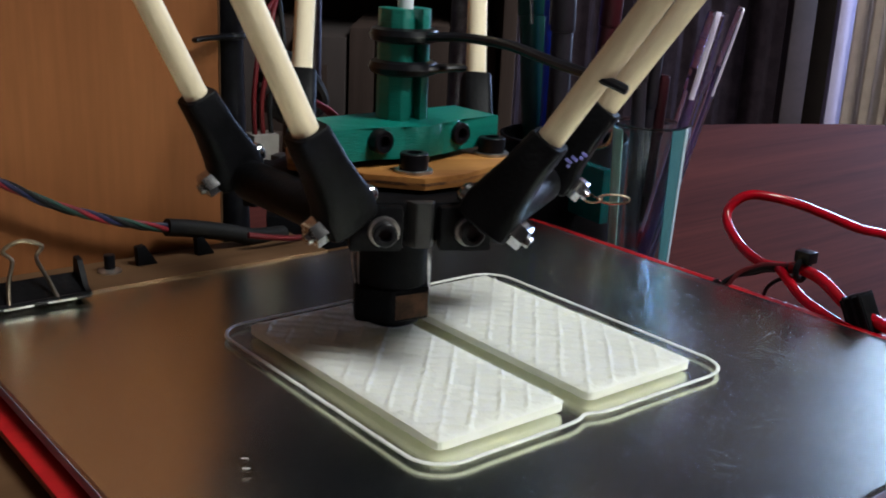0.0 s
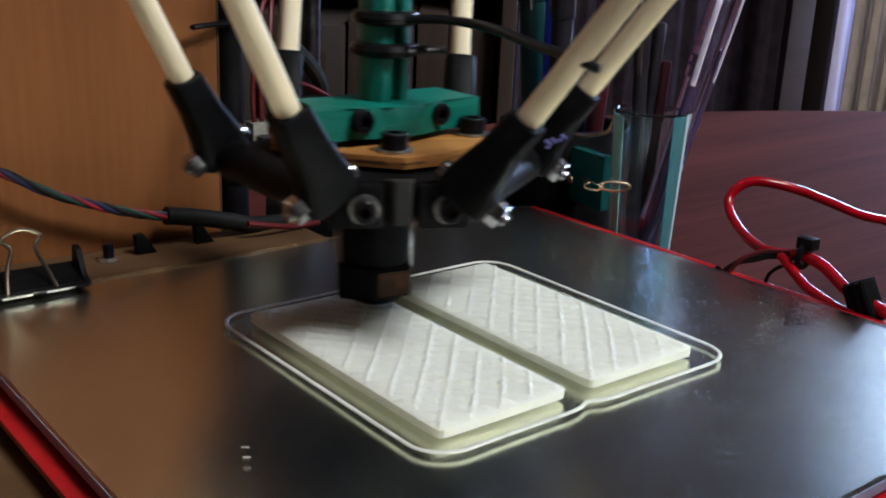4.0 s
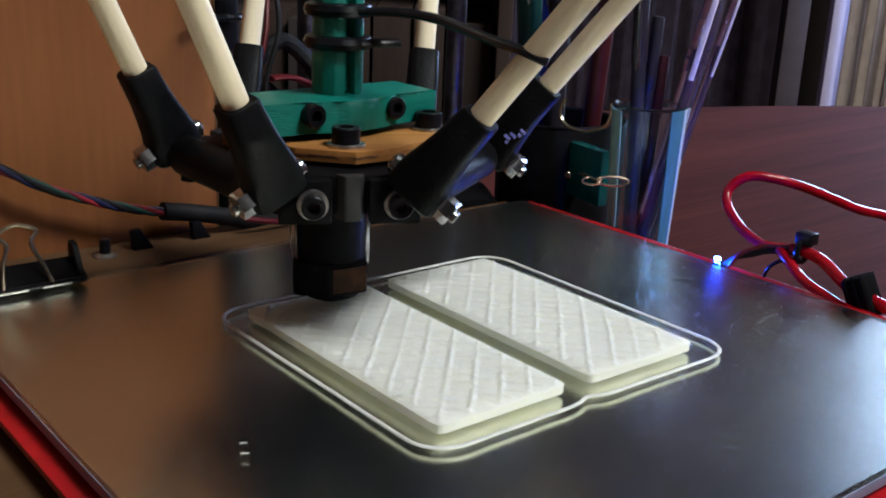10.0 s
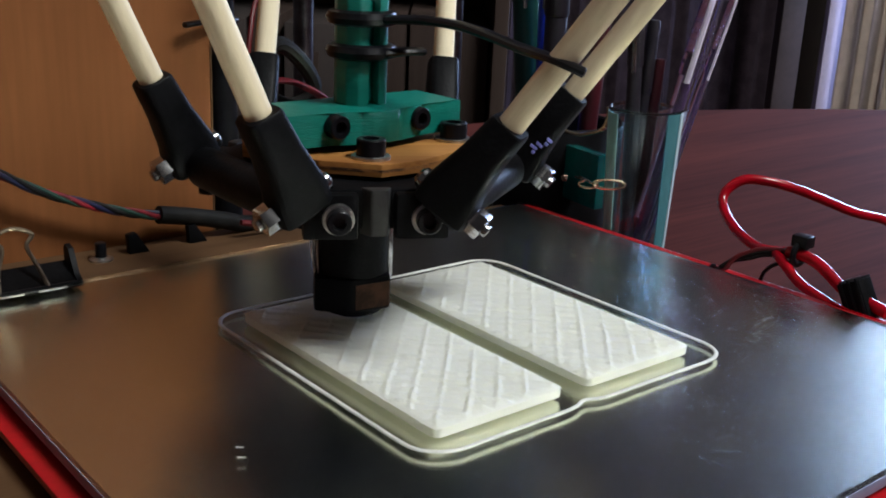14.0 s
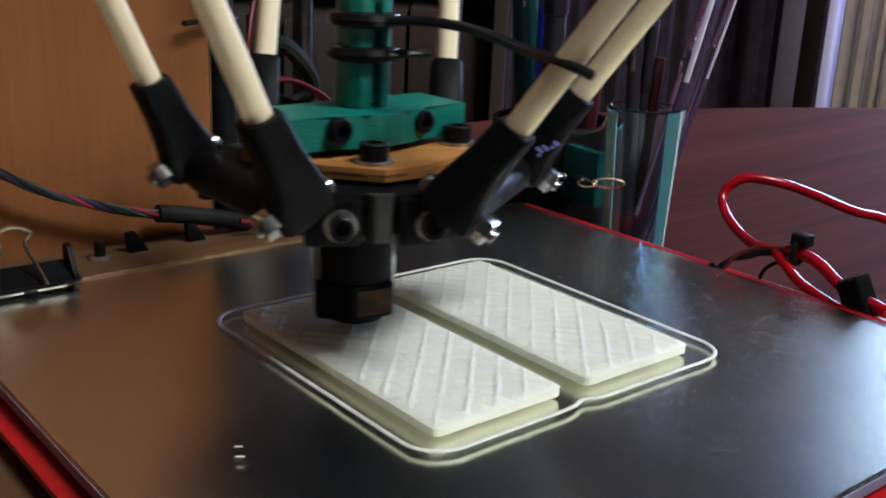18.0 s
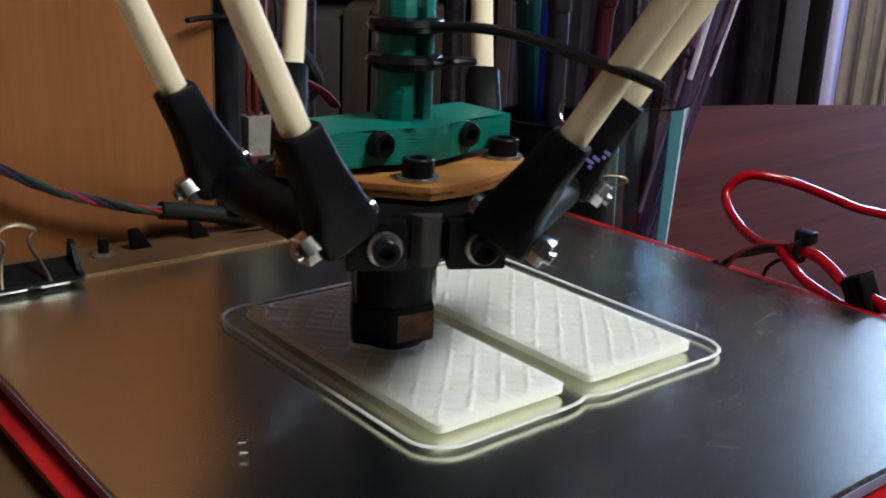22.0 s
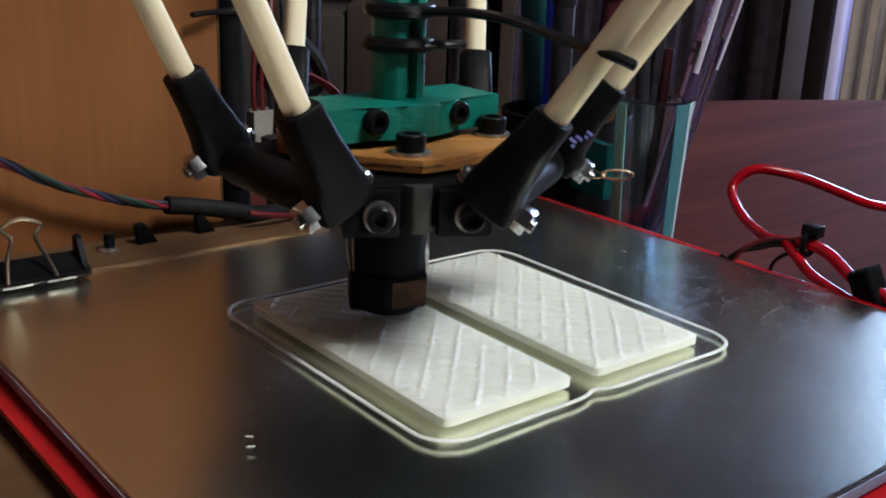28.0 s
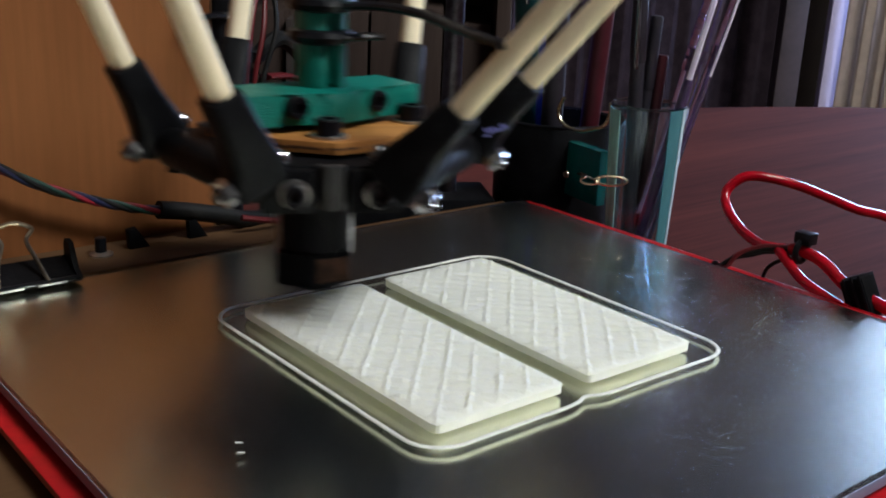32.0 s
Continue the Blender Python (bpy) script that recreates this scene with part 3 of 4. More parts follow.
CL = Matrix.Rotation(radians(30), 4, "Z")
bm = bmn()
front = [(-27, -9), (-14, -9), (-10.5, -11)] + [(11 * math.cos(radians(a)), -2.2 + 11 * math.sin(radians(a))) for a in (-125, -110, -90, -70, -55)] + [(10.5, -11), (14, -9), (27, -9)]
turned(bm, CL @ Matrix.Translation((-1.5, 0, 0)), front + [(27, 9), (-27, 9)], 48.4, 56.2, 0.5)
part("clamp", bm, GREEN, head, "green printed clamp")
for s in (-14.4, 10.2):
    bm = bmn()
    lathe(bm, [(2.9, 0), (2.9, 2.6), (2.6, 3.0), (1.5, 3.0), (1.4, 1.2)], 24, CL @ Matrix.Translation((s, -9.2, 53.0)) @ Matrix.Rotation(radians(90), 4, "X"))
    part("socket_screw", bm, BLACK_SATIN, head, "black socket head screw")
for s in (-1, 1):
    bm = bmn()
    turned(bm, CL, [(s * 1.4, -5.4), (s * 4.2, -5.0), (s * 6.2, -2.4), (s * 6.4, 1.5), (s * 5.0, 4.6), (s * 1.4, 5.2)][::s], 56.0, 83.5, 0.5)
    part("clamp_post", bm, GREEN, head, "green printed half tube")
part("post_core", rod(bmn(), (0, 0, 57), (0, 0, 81), 3.0, seg=16), GREEN, head)
part("filament_tube", rod(bmn(), (0, 0, 80), (0, 0, 150), 2.0, seg=16), PTFE, head, "white filament tube")
for z in (69.0, 77.0):
    zt = part("zip_tie", tube(bmn(), [(7.0 * math.cos(radians(a)), 7.0 * math.sin(radians(a)), z) for a in range(0, 360, 20)], 1.9, seg=8, steps=0, closed=True), BLACK_SATIN, head, "black nylon zip tie")
    if z < 75:
        part("tail", tube(bmn(), [(5, -5, z), (11, -4, z + 0.4), (15, -2, z + 0.2)], [2.2, 2.0, 1.0], flat=0.5), BLACK_SATIN, zt)
    else:
        part("tail", tube(bmn(), [(5, -6, z), (14, -11, z + 0.5), (22, -22, z), (29, -38, z - 2), (34, -53, z - 3), (39, -56, z - 5)], [2.3, 2.3, 2.2, 2.0, 1.0], flat=0.5), BLACK_SATIN, zt)

# hot end
part("barrel", lathe(bmn(), [(9.2, 12.5), (9.6, 13), (9.6, 33.2)], 40, Matrix.Translation((-1.4, 0, 0))), BLACK, head, "black heat barrel")
part("barrel_strip", box(bmn(), 7.6, 8.7, -3.4, -1.8, 11, 30, 0.2), STEEL, head, "bright metal strip")
for a, lean in ((205, 0.5), (192, 1.2)):
    strip = [(-1.4 + (9.9 + lean * math.sin(math.pi * k / 6)) * math.cos(radians(a)), (9.9 + lean * math.sin(math.pi * k / 6)) * math.sin(radians(a)), 12 + 20 * k / 6) for k in range(7)]
    part("barrel_strip", tube(bmn(), strip, 0.5, seg=8, flat=0.5), WASHER, head, "shiny curled tape edge")
bm = bmn()
turned(bm, Matrix.Rotation(radians(12), 4, "Z"), [(-13.2, -5), (-5, -10), (6.5, -8.2), (8.5, 3), (3, 9), (-9.8, 7)], 3.6, 13.0, 1.4)
part("heater_block", bm, BLACK, head, "black wrapped heater block")
bm = bmn()
turned(bm, Matrix.Rotation(radians(12), 4, "Z"), [(-3.6, -10.0), (6.0, -8.5), (6.2, -8.1), (-3.4, -9.4)], 4.8, 11.4)
part("tape_patch", bm, KAPTON, head, "brown heat-proof tape")
part("sock", lathe(bmn(), [(2.6, 0.5), (4.6, 1.2), (7.6, 2.6), (8.4, 4.2)], 20, Matrix.Translation((-1.2, -1.4, 0))), BLACK, head, "black wrapped foot of the heater block")
part("nozzle", rod(bmn(), (0, 0, 0.1), (0, 0, 5), 0.6, 3.2, seg=16), BRASS, head, "small brass nozzle")

# joints and the six diagonal rods
ARM_TURN, ARM_R, ARM_D, ARM_Z = radians(-30.35 - HEAD_TURN), 33.9, 25.6, 40.3
ARM_LEN, TOWER_E, CENTRE = 262.6, 129.4, Vector((37.1, 42.3))
# how far the carriage of a tower stands off its true place: outwards, sideways, and each rod end apart
TOWER_SHIFT = {0: (0, 0, 0), 1: (-4, 8, 8), 2: (0, 0, 0)}
arms = []


def diagonal_rod(k, s):
    """One dowel in its black socket; its own frame points along the dowel, x across the pair."""
    ob = new("diagonal_rod", finish("diagonal_rod", rod(bmn(), (0, 0, 18), (0, 0, 250), 3.0, seg=20), DOWEL))
    ob.parent = head
    ob["label"] = "pale birch dowel in a black socket"
    bm = bmn()
    # tapered jaw, broad across the pivot screw
    levels = ((23.4, 3.9, 3.9, 0), (22.8, 4.3, 4.3, 0), (14, 4.5, 4.8, 0.5), (6, 4.6, 6.1, 0.9), (3, 4.6, 6.8, 0.8), (-1.6, 4.5, 6.8, 0.5), (-2.4, 3.9, 6.2, 0.5))
    rings = []
    for z, hw, hd, off in levels:
        pts = around(0, 0, 1, 16, math.pi / 16)
        rings.append([bm.verts.new((hw * math.copysign(abs(x) ** 0.4, x), off + hd * math.copysign(abs(y) ** 0.4, y), z)) for x, y in pts])
    for a, b in zip(rings, rings[1:]):
        for i in range(16):
            bm.faces.new((a[i], a[(i + 1) % 16], b[(i + 1) % 16], b[i]))
    bm.faces.new(rings[0][::-1])
    bm.faces.new(rings[-1])
    part("socket", bm, BLACK, ob, "black printed rod socket")
    part("lock_nut", rod(bmn(), (0, -6.0, 1.4), (0, -9.4, 1.4), 3.3, seg=6, bevel=0.35), STEEL, ob, "bright steel lock nut")
    part("screw_end", rod(bmn(), (0, -9.3, 1.4), (0, -10.7, 1.4), 1.5, seg=14, bevel=0.2), STEEL, ob)
    part("screw_head", lathe(bmn(), [(2.6, 0), (2.5, 1.2), (1.5, 2.0)], 18, Matrix.Translation((0, 7.4, 1.0)) @ Matrix.Rotation(radians(-90), 4, "X")), STEEL, ob, "steel dome screw head")
    if (k, s) == (1, 1):
        for y, z, w in ((-4.4, 10.6, 1.6), (-4.0, 9.3, 1.0), (-3.2, 8.0, 1.9), (-2.4, 6.6, 2.0), (-2.6, 5.5, 0.9)):
            part("paint_mark", box(bmn(), -4.75, -4.4, y, y + w, z, z + 0.8, 0.1), LAVENDER, ob, "lavender paint mark")
    arms.append((ob, k, s))
    return ob


for k in range(3):
    for s in (-1, 1):
        diagonal_rod(k, s)
    m = Matrix.Rotation(ARM_TURN + radians(210 + 120 * k), 4, "Z")
    bm = bmn()
    rod(bm, m @ Vector((32.5, -20.5, 39)), m @ Vector((32.5, 20.5, 39)), 5.2, seg=24, bevel=0.8)
    part("pivot_bar", bm, BLACK, head, "black pivot bar")
    bm = bmn()
    turned(bm, m, [(14, -11), (31, -9), (31, 9), (14, 11)], 34, 42.4, 0.8)
    part("bar_bracket", bm, BLACK, head)
    for s in (-1, 1):
        part("pivot_washer", rod(bmn(), m @ Vector((32.5, s * 20.2, 39)), m @ Vector((32.5, s * 21.3, 39)), 4.4, seg=20, bevel=0.2), WASHER, head)

# ---------------------------------------------------------------- how the head and its rods travel
HEAD = [
    (0.0, 32.7, 60.2), (0.1, 31.6, 61.7), (0.2, 35.9, 57.8), (0.3, 39.2, 55.8), (0.4, 36.9, 59.4), (0.5, 31.6, 62.3),
    (0.6, 30.8, 62.6), (0.7, 35.5, 58.8), (0.8, 37.7, 56.2), (0.9, 36.0, 56.1), (1.0, 32.4, 62.6), (1.1, 30.8, 63.6),
    (1.2, 32.9, 60.9), (1.3, 37.1, 57.2), (1.4, 41.0, 63.1), (1.5, 32.8, 64.1), (1.6, 29.6, 66.0), (1.7, 34.0, 64.3),
    (1.8, 39.3, 61.2), (1.9, 38.3, 62.1), (2.0, 32.9, 65.1), (2.1, 30.5, 67.3), (2.2, 32.6, 65.2), (2.3, 38.1, 63.7),
    (2.4, 38.7, 63.4), (2.5, 33.1, 66.1), (2.6, 31.4, 69.5), (2.7, 33.1, 67.7), (2.8, 38.4, 64.2), (2.9, 39.3, 64.5),
    (3.0, 33.8, 66.9), (3.1, 30.0, 69.4), (3.2, 34.3, 70.4), (3.3, 38.5, 65.1), (3.4, 39.1, 67.0), (3.5, 32.8, 69.1),
    (3.6, 27.8, 72.0), (3.7, 29.8, 70.9), (3.8, 36.1, 67.2), (3.9, 38.2, 66.1), (4.0, 33.4, 69.1), (4.1, 28.7, 72.1),
    (4.2, 30.9, 71.0), (4.3, 37.4, 67.3), (4.4, 39.6, 66.2), (4.5, 34.9, 69.2), (4.6, 30.2, 72.2), (4.7, 32.4, 71.1),
    (4.8, 38.9, 67.4), (4.9, 41.1, 66.3), (5.0, 36.3, 69.3), (5.1, 31.6, 72.2), (5.2, 33.7, 71.1), (5.3, 40.0, 67.5),
    (5.4, 42.0, 66.4), (5.5, 37.0, 69.3), (5.6, 31.5, 70.9), (5.7, 28.3, 73.9), (5.8, 28.9, 72.7), (5.9, 34.7, 70.7),
    (6.0, 37.0, 70.3), (6.1, 34.1, 72.2), (6.2, 28.6, 74.5), (6.3, 28.0, 75.3), (6.4, 33.1, 74.3), (6.5, 37.4, 72.1),
    (6.6, 33.8, 73.6), (6.7, 29.6, 78.0), (6.8, 28.1, 77.7), (6.9, 31.8, 75.9), (7.0, 36.7, 73.5), (7.1, 36.5, 73.1),
    (7.2, 31.6, 75.7), (7.3, 28.0, 78.5), (7.4, 29.7, 78.8), (7.5, 35.3, 75.7), (7.6, 38.1, 75.5), (7.7, 34.8, 77.2),
    (7.8, 31.0, 80.8), (7.9, 30.1, 82.3), (8.0, 33.6, 79.1), (8.1, 36.8, 77.4), (8.2, 37.8, 79.2), (8.3, 31.7, 80.8),
    (8.4, 29.4, 81.6), (8.5, 33.3, 80.4), (8.6, 37.6, 78.0), (8.7, 37.9, 79.9), (8.8, 33.3, 82.4), (8.9, 32.9, 82.2),
    (9.0, 35.9, 79.5), (9.1, 35.9, 77.7), (9.2, 32.4, 79.2), (9.3, 31.3, 78.7), (9.4, 35.7, 78.4), (9.5, 36.1, 80.7),
    (9.6, 34.2, 82.0), (9.7, 35.7, 80.0), (9.8, 28.7, 79.3), (9.9, 23.8, 74.4), (10.0, 23.3, 74.2),
    (10.1, 20.0, 77.5), (10.2, 14.6, 80.2), (10.3, 14.5, 82.0), (10.4, 19.2, 77.4), (10.5, 22.3, 75.2),
    (10.6, 24.1, 76.5), (10.7, 21.6, 79.9), (10.8, 16.3, 82.0), (10.9, 16.0, 83.5), (11.0, 18.5, 79.6),
    (11.1, 23.5, 77.3), (11.2, 24.4, 77.0), (11.3, 18.8, 79.7), (11.4, 17.1, 83.0), (11.5, 18.1, 81.8),
    (11.6, 23.5, 78.3), (11.7, 23.6, 78.1), (11.8, 19.9, 80.5), (11.9, 16.8, 81.8), (12.0, 19.9, 81.9),
    (12.1, 23.0, 79.4), (12.2, 21.9, 80.5), (12.3, 19.2, 82.4), (12.4, 21.5, 81.2), (12.5, 23.0, 80.3),
    (12.6, 22.0, 81.0), (12.7, 20.7, 81.8), (12.8, 22.9, 81.0), (12.9, 22.3, 81.5), (13.0, 25.6, 81.8),
    (13.1, 29.7, 78.9), (13.2, 30.6, 73.3), (13.3, 28.9, 72.3), (13.4, 24.2, 66.4), (13.5, 22.0, 66.4),
    (13.6, 15.3, 68.6), (13.7, 12.8, 70.2), (13.8, 16.5, 69.7), (13.9, 22.2, 65.8), (14.0, 23.9, 63.2),
    (14.1, 21.0, 64.1), (14.2, 15.8, 68.4), (14.3, 13.7, 68.9), (14.4, 14.8, 67.9), (14.5, 22.5, 63.7),
    (14.6, 17.4, 66.7), (14.7, 19.2, 65.9), (14.8, 25.1, 62.8), (14.9, 26.7, 62.4), (15.0, 21.3, 66.1),
    (15.1, 15.8, 70.0), (15.2, 17.2, 70.0), (15.3, 22.9, 67.4), (15.4, 24.2, 67.4), (15.5, 18.6, 71.6),
    (15.6, 13.1, 75.7), (15.7, 14.4, 75.8), (15.8, 20.0, 73.2), (15.9, 21.4, 73.1), (16.0, 16.0, 77.0),
    (16.1, 10.6, 80.8), (16.2, 12.1, 80.4), (16.3, 18.1, 77.2), (16.4, 19.8, 76.4), (16.5, 14.8, 79.5),
    (16.6, 15.6, 78.7), (16.7, 21.7, 75.3), (16.8, 24.5, 72.8), (16.9, 23.1, 75.5), (17.0, 17.0, 78.0),
    (17.1, 13.5, 79.3), (17.2, 12.5, 78.6), (17.3, 8.2, 74.0), (17.4, 9.3, 71.5), (17.5, 13.0, 66.3),
    (17.6, 15.8, 64.0), (17.7, 16.4, 62.1), (17.8, 22.7, 58.9), (17.9, 25.4, 57.4), (18.0, 21.2, 57.9),
    (18.1, 14.9, 61.0), (18.2, 14.5, 62.0), (18.3, 17.7, 59.6), (18.4, 22.6, 56.5), (18.5, 24.5, 54.0),
    (18.6, 20.7, 56.4), (18.7, 14.6, 59.2), (18.8, 14.1, 59.9), (18.9, 18.2, 57.6), (19.0, 23.7, 53.8),
    (19.1, 24.1, 53.3), (19.2, 18.7, 56.4), (19.3, 14.3, 59.0), (19.4, 17.2, 57.3), (19.5, 23.2, 53.3),
    (19.6, 24.7, 52.0), (19.7, 21.7, 55.3), (19.8, 15.8, 58.5), (19.9, 15.1, 59.1), (20.0, 10.2, 54.1),
    (20.1, 8.7, 51.2), (20.2, 11.5, 48.2), (20.3, 15.6, 43.2), (20.4, 17.2, 42.7), (20.5, 22.4, 37.9),
    (20.6, 27.1, 36.3), (20.7, 25.8, 37.1), (20.8, 18.7, 40.9), (20.9, 16.4, 40.3), (21.0, 21.2, 37.9),
    (21.1, 27.3, 34.3), (21.2, 25.9, 34.6), (21.3, 22.5, 37.1), (21.4, 16.8, 40.2), (21.5, 18.1, 39.1),
    (21.6, 25.2, 35.2), (21.7, 26.7, 31.7), (21.8, 22.6, 34.2), (21.9, 16.7, 37.1), (22.0, 17.7, 38.3),
    (22.1, 24.0, 34.1), (22.2, 26.9, 31.0), (22.3, 27.1, 32.6), (22.4, 31.7, 37.3), (22.5, 31.0, 37.4),
    (22.6, 24.8, 40.9), (22.7, 23.7, 41.9), (22.8, 19.1, 45.4), (22.9, 15.9, 49.5), (23.0, 17.4, 48.5),
    (23.1, 24.2, 44.6), (23.2, 26.8, 42.9), (23.3, 23.5, 43.5), (23.4, 17.5, 48.2), (23.5, 16.3, 48.4),
    (23.6, 21.4, 45.8), (23.7, 26.9, 42.9), (23.8, 25.6, 42.8), (23.9, 19.3, 45.9), (24.0, 16.1, 47.5),
    (24.1, 19.2, 45.6), (24.2, 24.1, 42.7), (24.3, 27.6, 41.1), (24.4, 24.9, 42.8), (24.5, 17.2, 45.6),
    (24.6, 16.2, 45.6), (24.7, 21.7, 42.3), (24.8, 26.5, 40.0), (24.9, 25.4, 40.0), (25.0, 18.6, 43.6),
    (25.1, 16.0, 44.7), (25.2, 14.7, 43.3), (25.3, 10.0, 39.1), (25.4, 10.8, 35.5), (25.5, 15.5, 31.0),
    (25.6, 10.6, 34.1), (25.7, 12.5, 33.5), (25.8, 18.9, 30.6), (25.9, 20.9, 30.5), (26.0, 16.2, 34.7),
    (26.1, 11.4, 39.1), (26.2, 13.6, 39.5), (26.3, 20.1, 37.5), (26.4, 22.3, 38.1), (26.5, 17.6, 42.8),
    (26.6, 12.9, 47.6), (26.7, 15.2, 48.2), (26.8, 21.6, 46.2), (26.9, 23.8, 46.6), (27.0, 19.1, 51.0),
    (27.1, 14.3, 55.2), (27.2, 16.4, 55.1), (27.3, 22.7, 52.2), (27.4, 24.7, 51.6), (27.5, 19.7, 54.7),
    (27.6, 15.3, 56.4), (27.7, 15.4, 55.9), (27.8, 22.0, 52.7), (27.9, 25.2, 50.6), (28.0, 26.0, 54.2),
    (28.1, 29.9, 57.9), (28.2, 30.8, 58.6), (28.3, 26.7, 61.1), (28.4, 22.8, 62.6), (28.5, 22.7, 59.9),
    (28.6, 17.1, 64.8), (28.7, 13.6, 65.6), (28.8, 15.3, 64.7), (28.9, 22.0, 58.9), (29.0, 23.7, 57.9),
    (29.1, 19.4, 60.8), (29.2, 14.1, 63.3), (29.3, 13.9, 62.7), (29.4, 19.1, 58.6), (29.5, 23.7, 55.6),
    (29.6, 24.6, 55.7), (29.7, 30.3, 52.7), (29.8, 32.2, 53.8), (29.9, 28.7, 50.2), (30.0, 24.5, 46.5),
    (30.1, 25.7, 46.5), (30.2, 20.3, 49.2), (30.3, 15.3, 51.7), (30.4, 15.4, 52.4), (30.5, 10.4, 56.2),
    (30.6, 8.6, 60.7), (30.7, 8.8, 62.0), (30.8, 16.5, 69.4), (30.9, 15.0, 72.4), (31.0, 10.7, 75.1),
    (31.1, 6.7, 75.9), (31.2, 8.0, 82.0), (31.3, 12.5, 79.6), (31.4, 15.4, 78.0), (31.5, 21.1, 74.6),
    (31.6, 23.0, 73.4), (31.7, 24.0, 76.8), (31.8, 28.4, 73.2), (31.9, 30.0, 73.3), (32.0, 24.4, 82.4),
]


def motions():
    # turning the always-lit chip up stands for switching on while the heater draws power
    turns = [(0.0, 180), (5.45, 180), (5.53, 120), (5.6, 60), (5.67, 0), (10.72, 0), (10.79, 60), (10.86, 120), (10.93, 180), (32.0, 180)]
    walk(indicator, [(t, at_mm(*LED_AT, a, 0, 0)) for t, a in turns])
    walk(head, [(t, at_mm(x, y, 3.0, 0, 0, HEAD_TURN)) for t, x, y in HEAD])
    turn = Matrix.Rotation(radians(HEAD_TURN), 2)
    for ob, k, s in arms:
        a = ARM_TURN + radians(210 + 120 * k)
        d = Vector((math.cos(a), math.sin(a)))
        side = Vector((-d.y, d.x))
        foot = d * ARM_R + side * s * ARM_D
        rows = []
        for t, x, y in HEAD:
            rel = turn.inverted() @ (Vector((x, y)) - CENTRE)
            out, along, apart = TOWER_SHIFT[k]
            h = d * (TOWER_E + out) - rel + side * (along + s * apart)
            z = Vector((h.x, h.y, math.sqrt(ARM_LEN ** 2 - h.length_squared))).normalized()
            sx = Vector((side.x, side.y, 0))
            sx = (sx - z * sx.dot(z)).normalized()
            yy = z.cross(sx)
            m = Matrix((sx, yy, z)).transposed().to_4x4()
            rows.append((t, Matrix.Translation((foot.x / 1000, foot.y / 1000, ARM_Z / 1000)) @ m))
        walk(ob, rows)

# ---------------------------------------------------------------- behind the printer
curtain("curtain", CURTAIN_DARK, "dark purple-brown curtain hanging in folds", (700, 1620), (1770, 1085), Z0 + 20, 1500, 26, 8, 3)
curtain("curtain", CURTAIN_PALE, "pale beige curtain lit by the window", (1754, 945), (1754, 815), Z0 + 20, 720, 4, 6, 5)
thing("window_post", box(bmn(), -21, 21, -20, 20, Z0, 720, 3), POST_PAINT, "grey-brown painted wooden post beside the window", "post", at=at_mm(1600, 964, 0, 0, 0, -39))
thing("window_jamb", box(bmn(), -16, 16, -12, 12, Z0, 720, 3), FRAME_PAINT, "lilac-white painted window jamb", "window jamb", at=at_mm(1757, 970, 0, 0, 0, -39))

cabinet = empty("shelf_unit", "dark brown wooden shelf unit holding grey folders", "shelf unit", at=at_mm(370, 600, 0, 0, 0, -39))
part("shelf_board", box(bmn(), -330, 146, -20, 260, -90, -66, 1.5), CARD, cabinet)
part("shelf_board", box(bmn(), -330, 146, -20, 260, 190, 212, 1.5), CARD, cabinet)
part("back_board", box(bmn(), -330, 146, 250, 262, Z0, 400), CARD, cabinet)
for x in (-330, 134.5):
    part("side_board", box(bmn(), x, x + 12, -20, 250, Z0, 400, 1.5), CARD, cabinet)
rng = random.Random(7)
x = -170
for w, h, tone in ((62, 86, 0), (40, 84, 0), (30, 88, 1), (46, 82, 0), (24, 90, 1), (34, 92, 1), (28, 95, 1), (40, 84, 1)):
    folder = thing("folder", box(bmn(), 0, w - 2.5, 0, 200, 0, h, 1.2), PAPER if tone == 0 else CARD, "grey card folder standing on a shelf" if tone == 0 else "brown folder standing on a shelf", "folder", "folders on the shelf",
                   at=cabinet.matrix_world @ at_mm(x, rng.uniform(-6, 6), -66))
    if tone == 0:
        part("spine_label", box(bmn(), w * 0.3, w * 0.62, -0.6, -0.02, h * 0.42, h * 0.72), CARD, folder)
    x += w

TOWER = Vector((127.1, 198.2))
for s in (-1, 1):
    x, y = TOWER.x + s * 26, TOWER.y - s * 15
    thing("guide_rod", rod(bmn(), (x, y, TZ), (x, y, 420), 4.0, seg=20), DARK_STEEL, "polished steel guide rod of the printer tower", "guide rod", "guide rods")
thing("tower_foot", box(bmn(), -48, 48, -16, 16, TZ, -8, 1.5), BLACK, "black printed foot of the printer tower", "tower foot", at=at_mm(TOWER.x, TOWER.y, 0, 0, 0, -30))

# black sleeved cables at the end of the panel, with a zip tie
sleeve = empty("cable_sleeve", "black sleeved cable bundle tied upright at the panel edge", "cable sleeve")
part("sleeve", tube(bmn(), [(42, 166, TZ), (41.5, 166, 0), (40, 166, 40), (39.2, 166, 80), (38.5, 167, 200), (38, 168, 400)], 5.0, seg=18), BLACK_SATIN, sleeve)
zt = part("zip_tie", tube(bmn(), [(39.4 + 5.4 * math.cos(radians(a)), 166 + 5.4 * math.sin(radians(a)), 69) for a in range(0, 360, 24)], 1.2, seg=8, steps=0, closed=True), BLACK_SATIN, sleeve)
part("tail", tube(bmn(), [(38, 160.6, 69), (32, 158.4, 69.2), (26, 157, 69.0), (22.5, 156.4, 68.6)], [1.5, 1.5, 1.2], flat=0.6), BLACK_SATIN, zt)

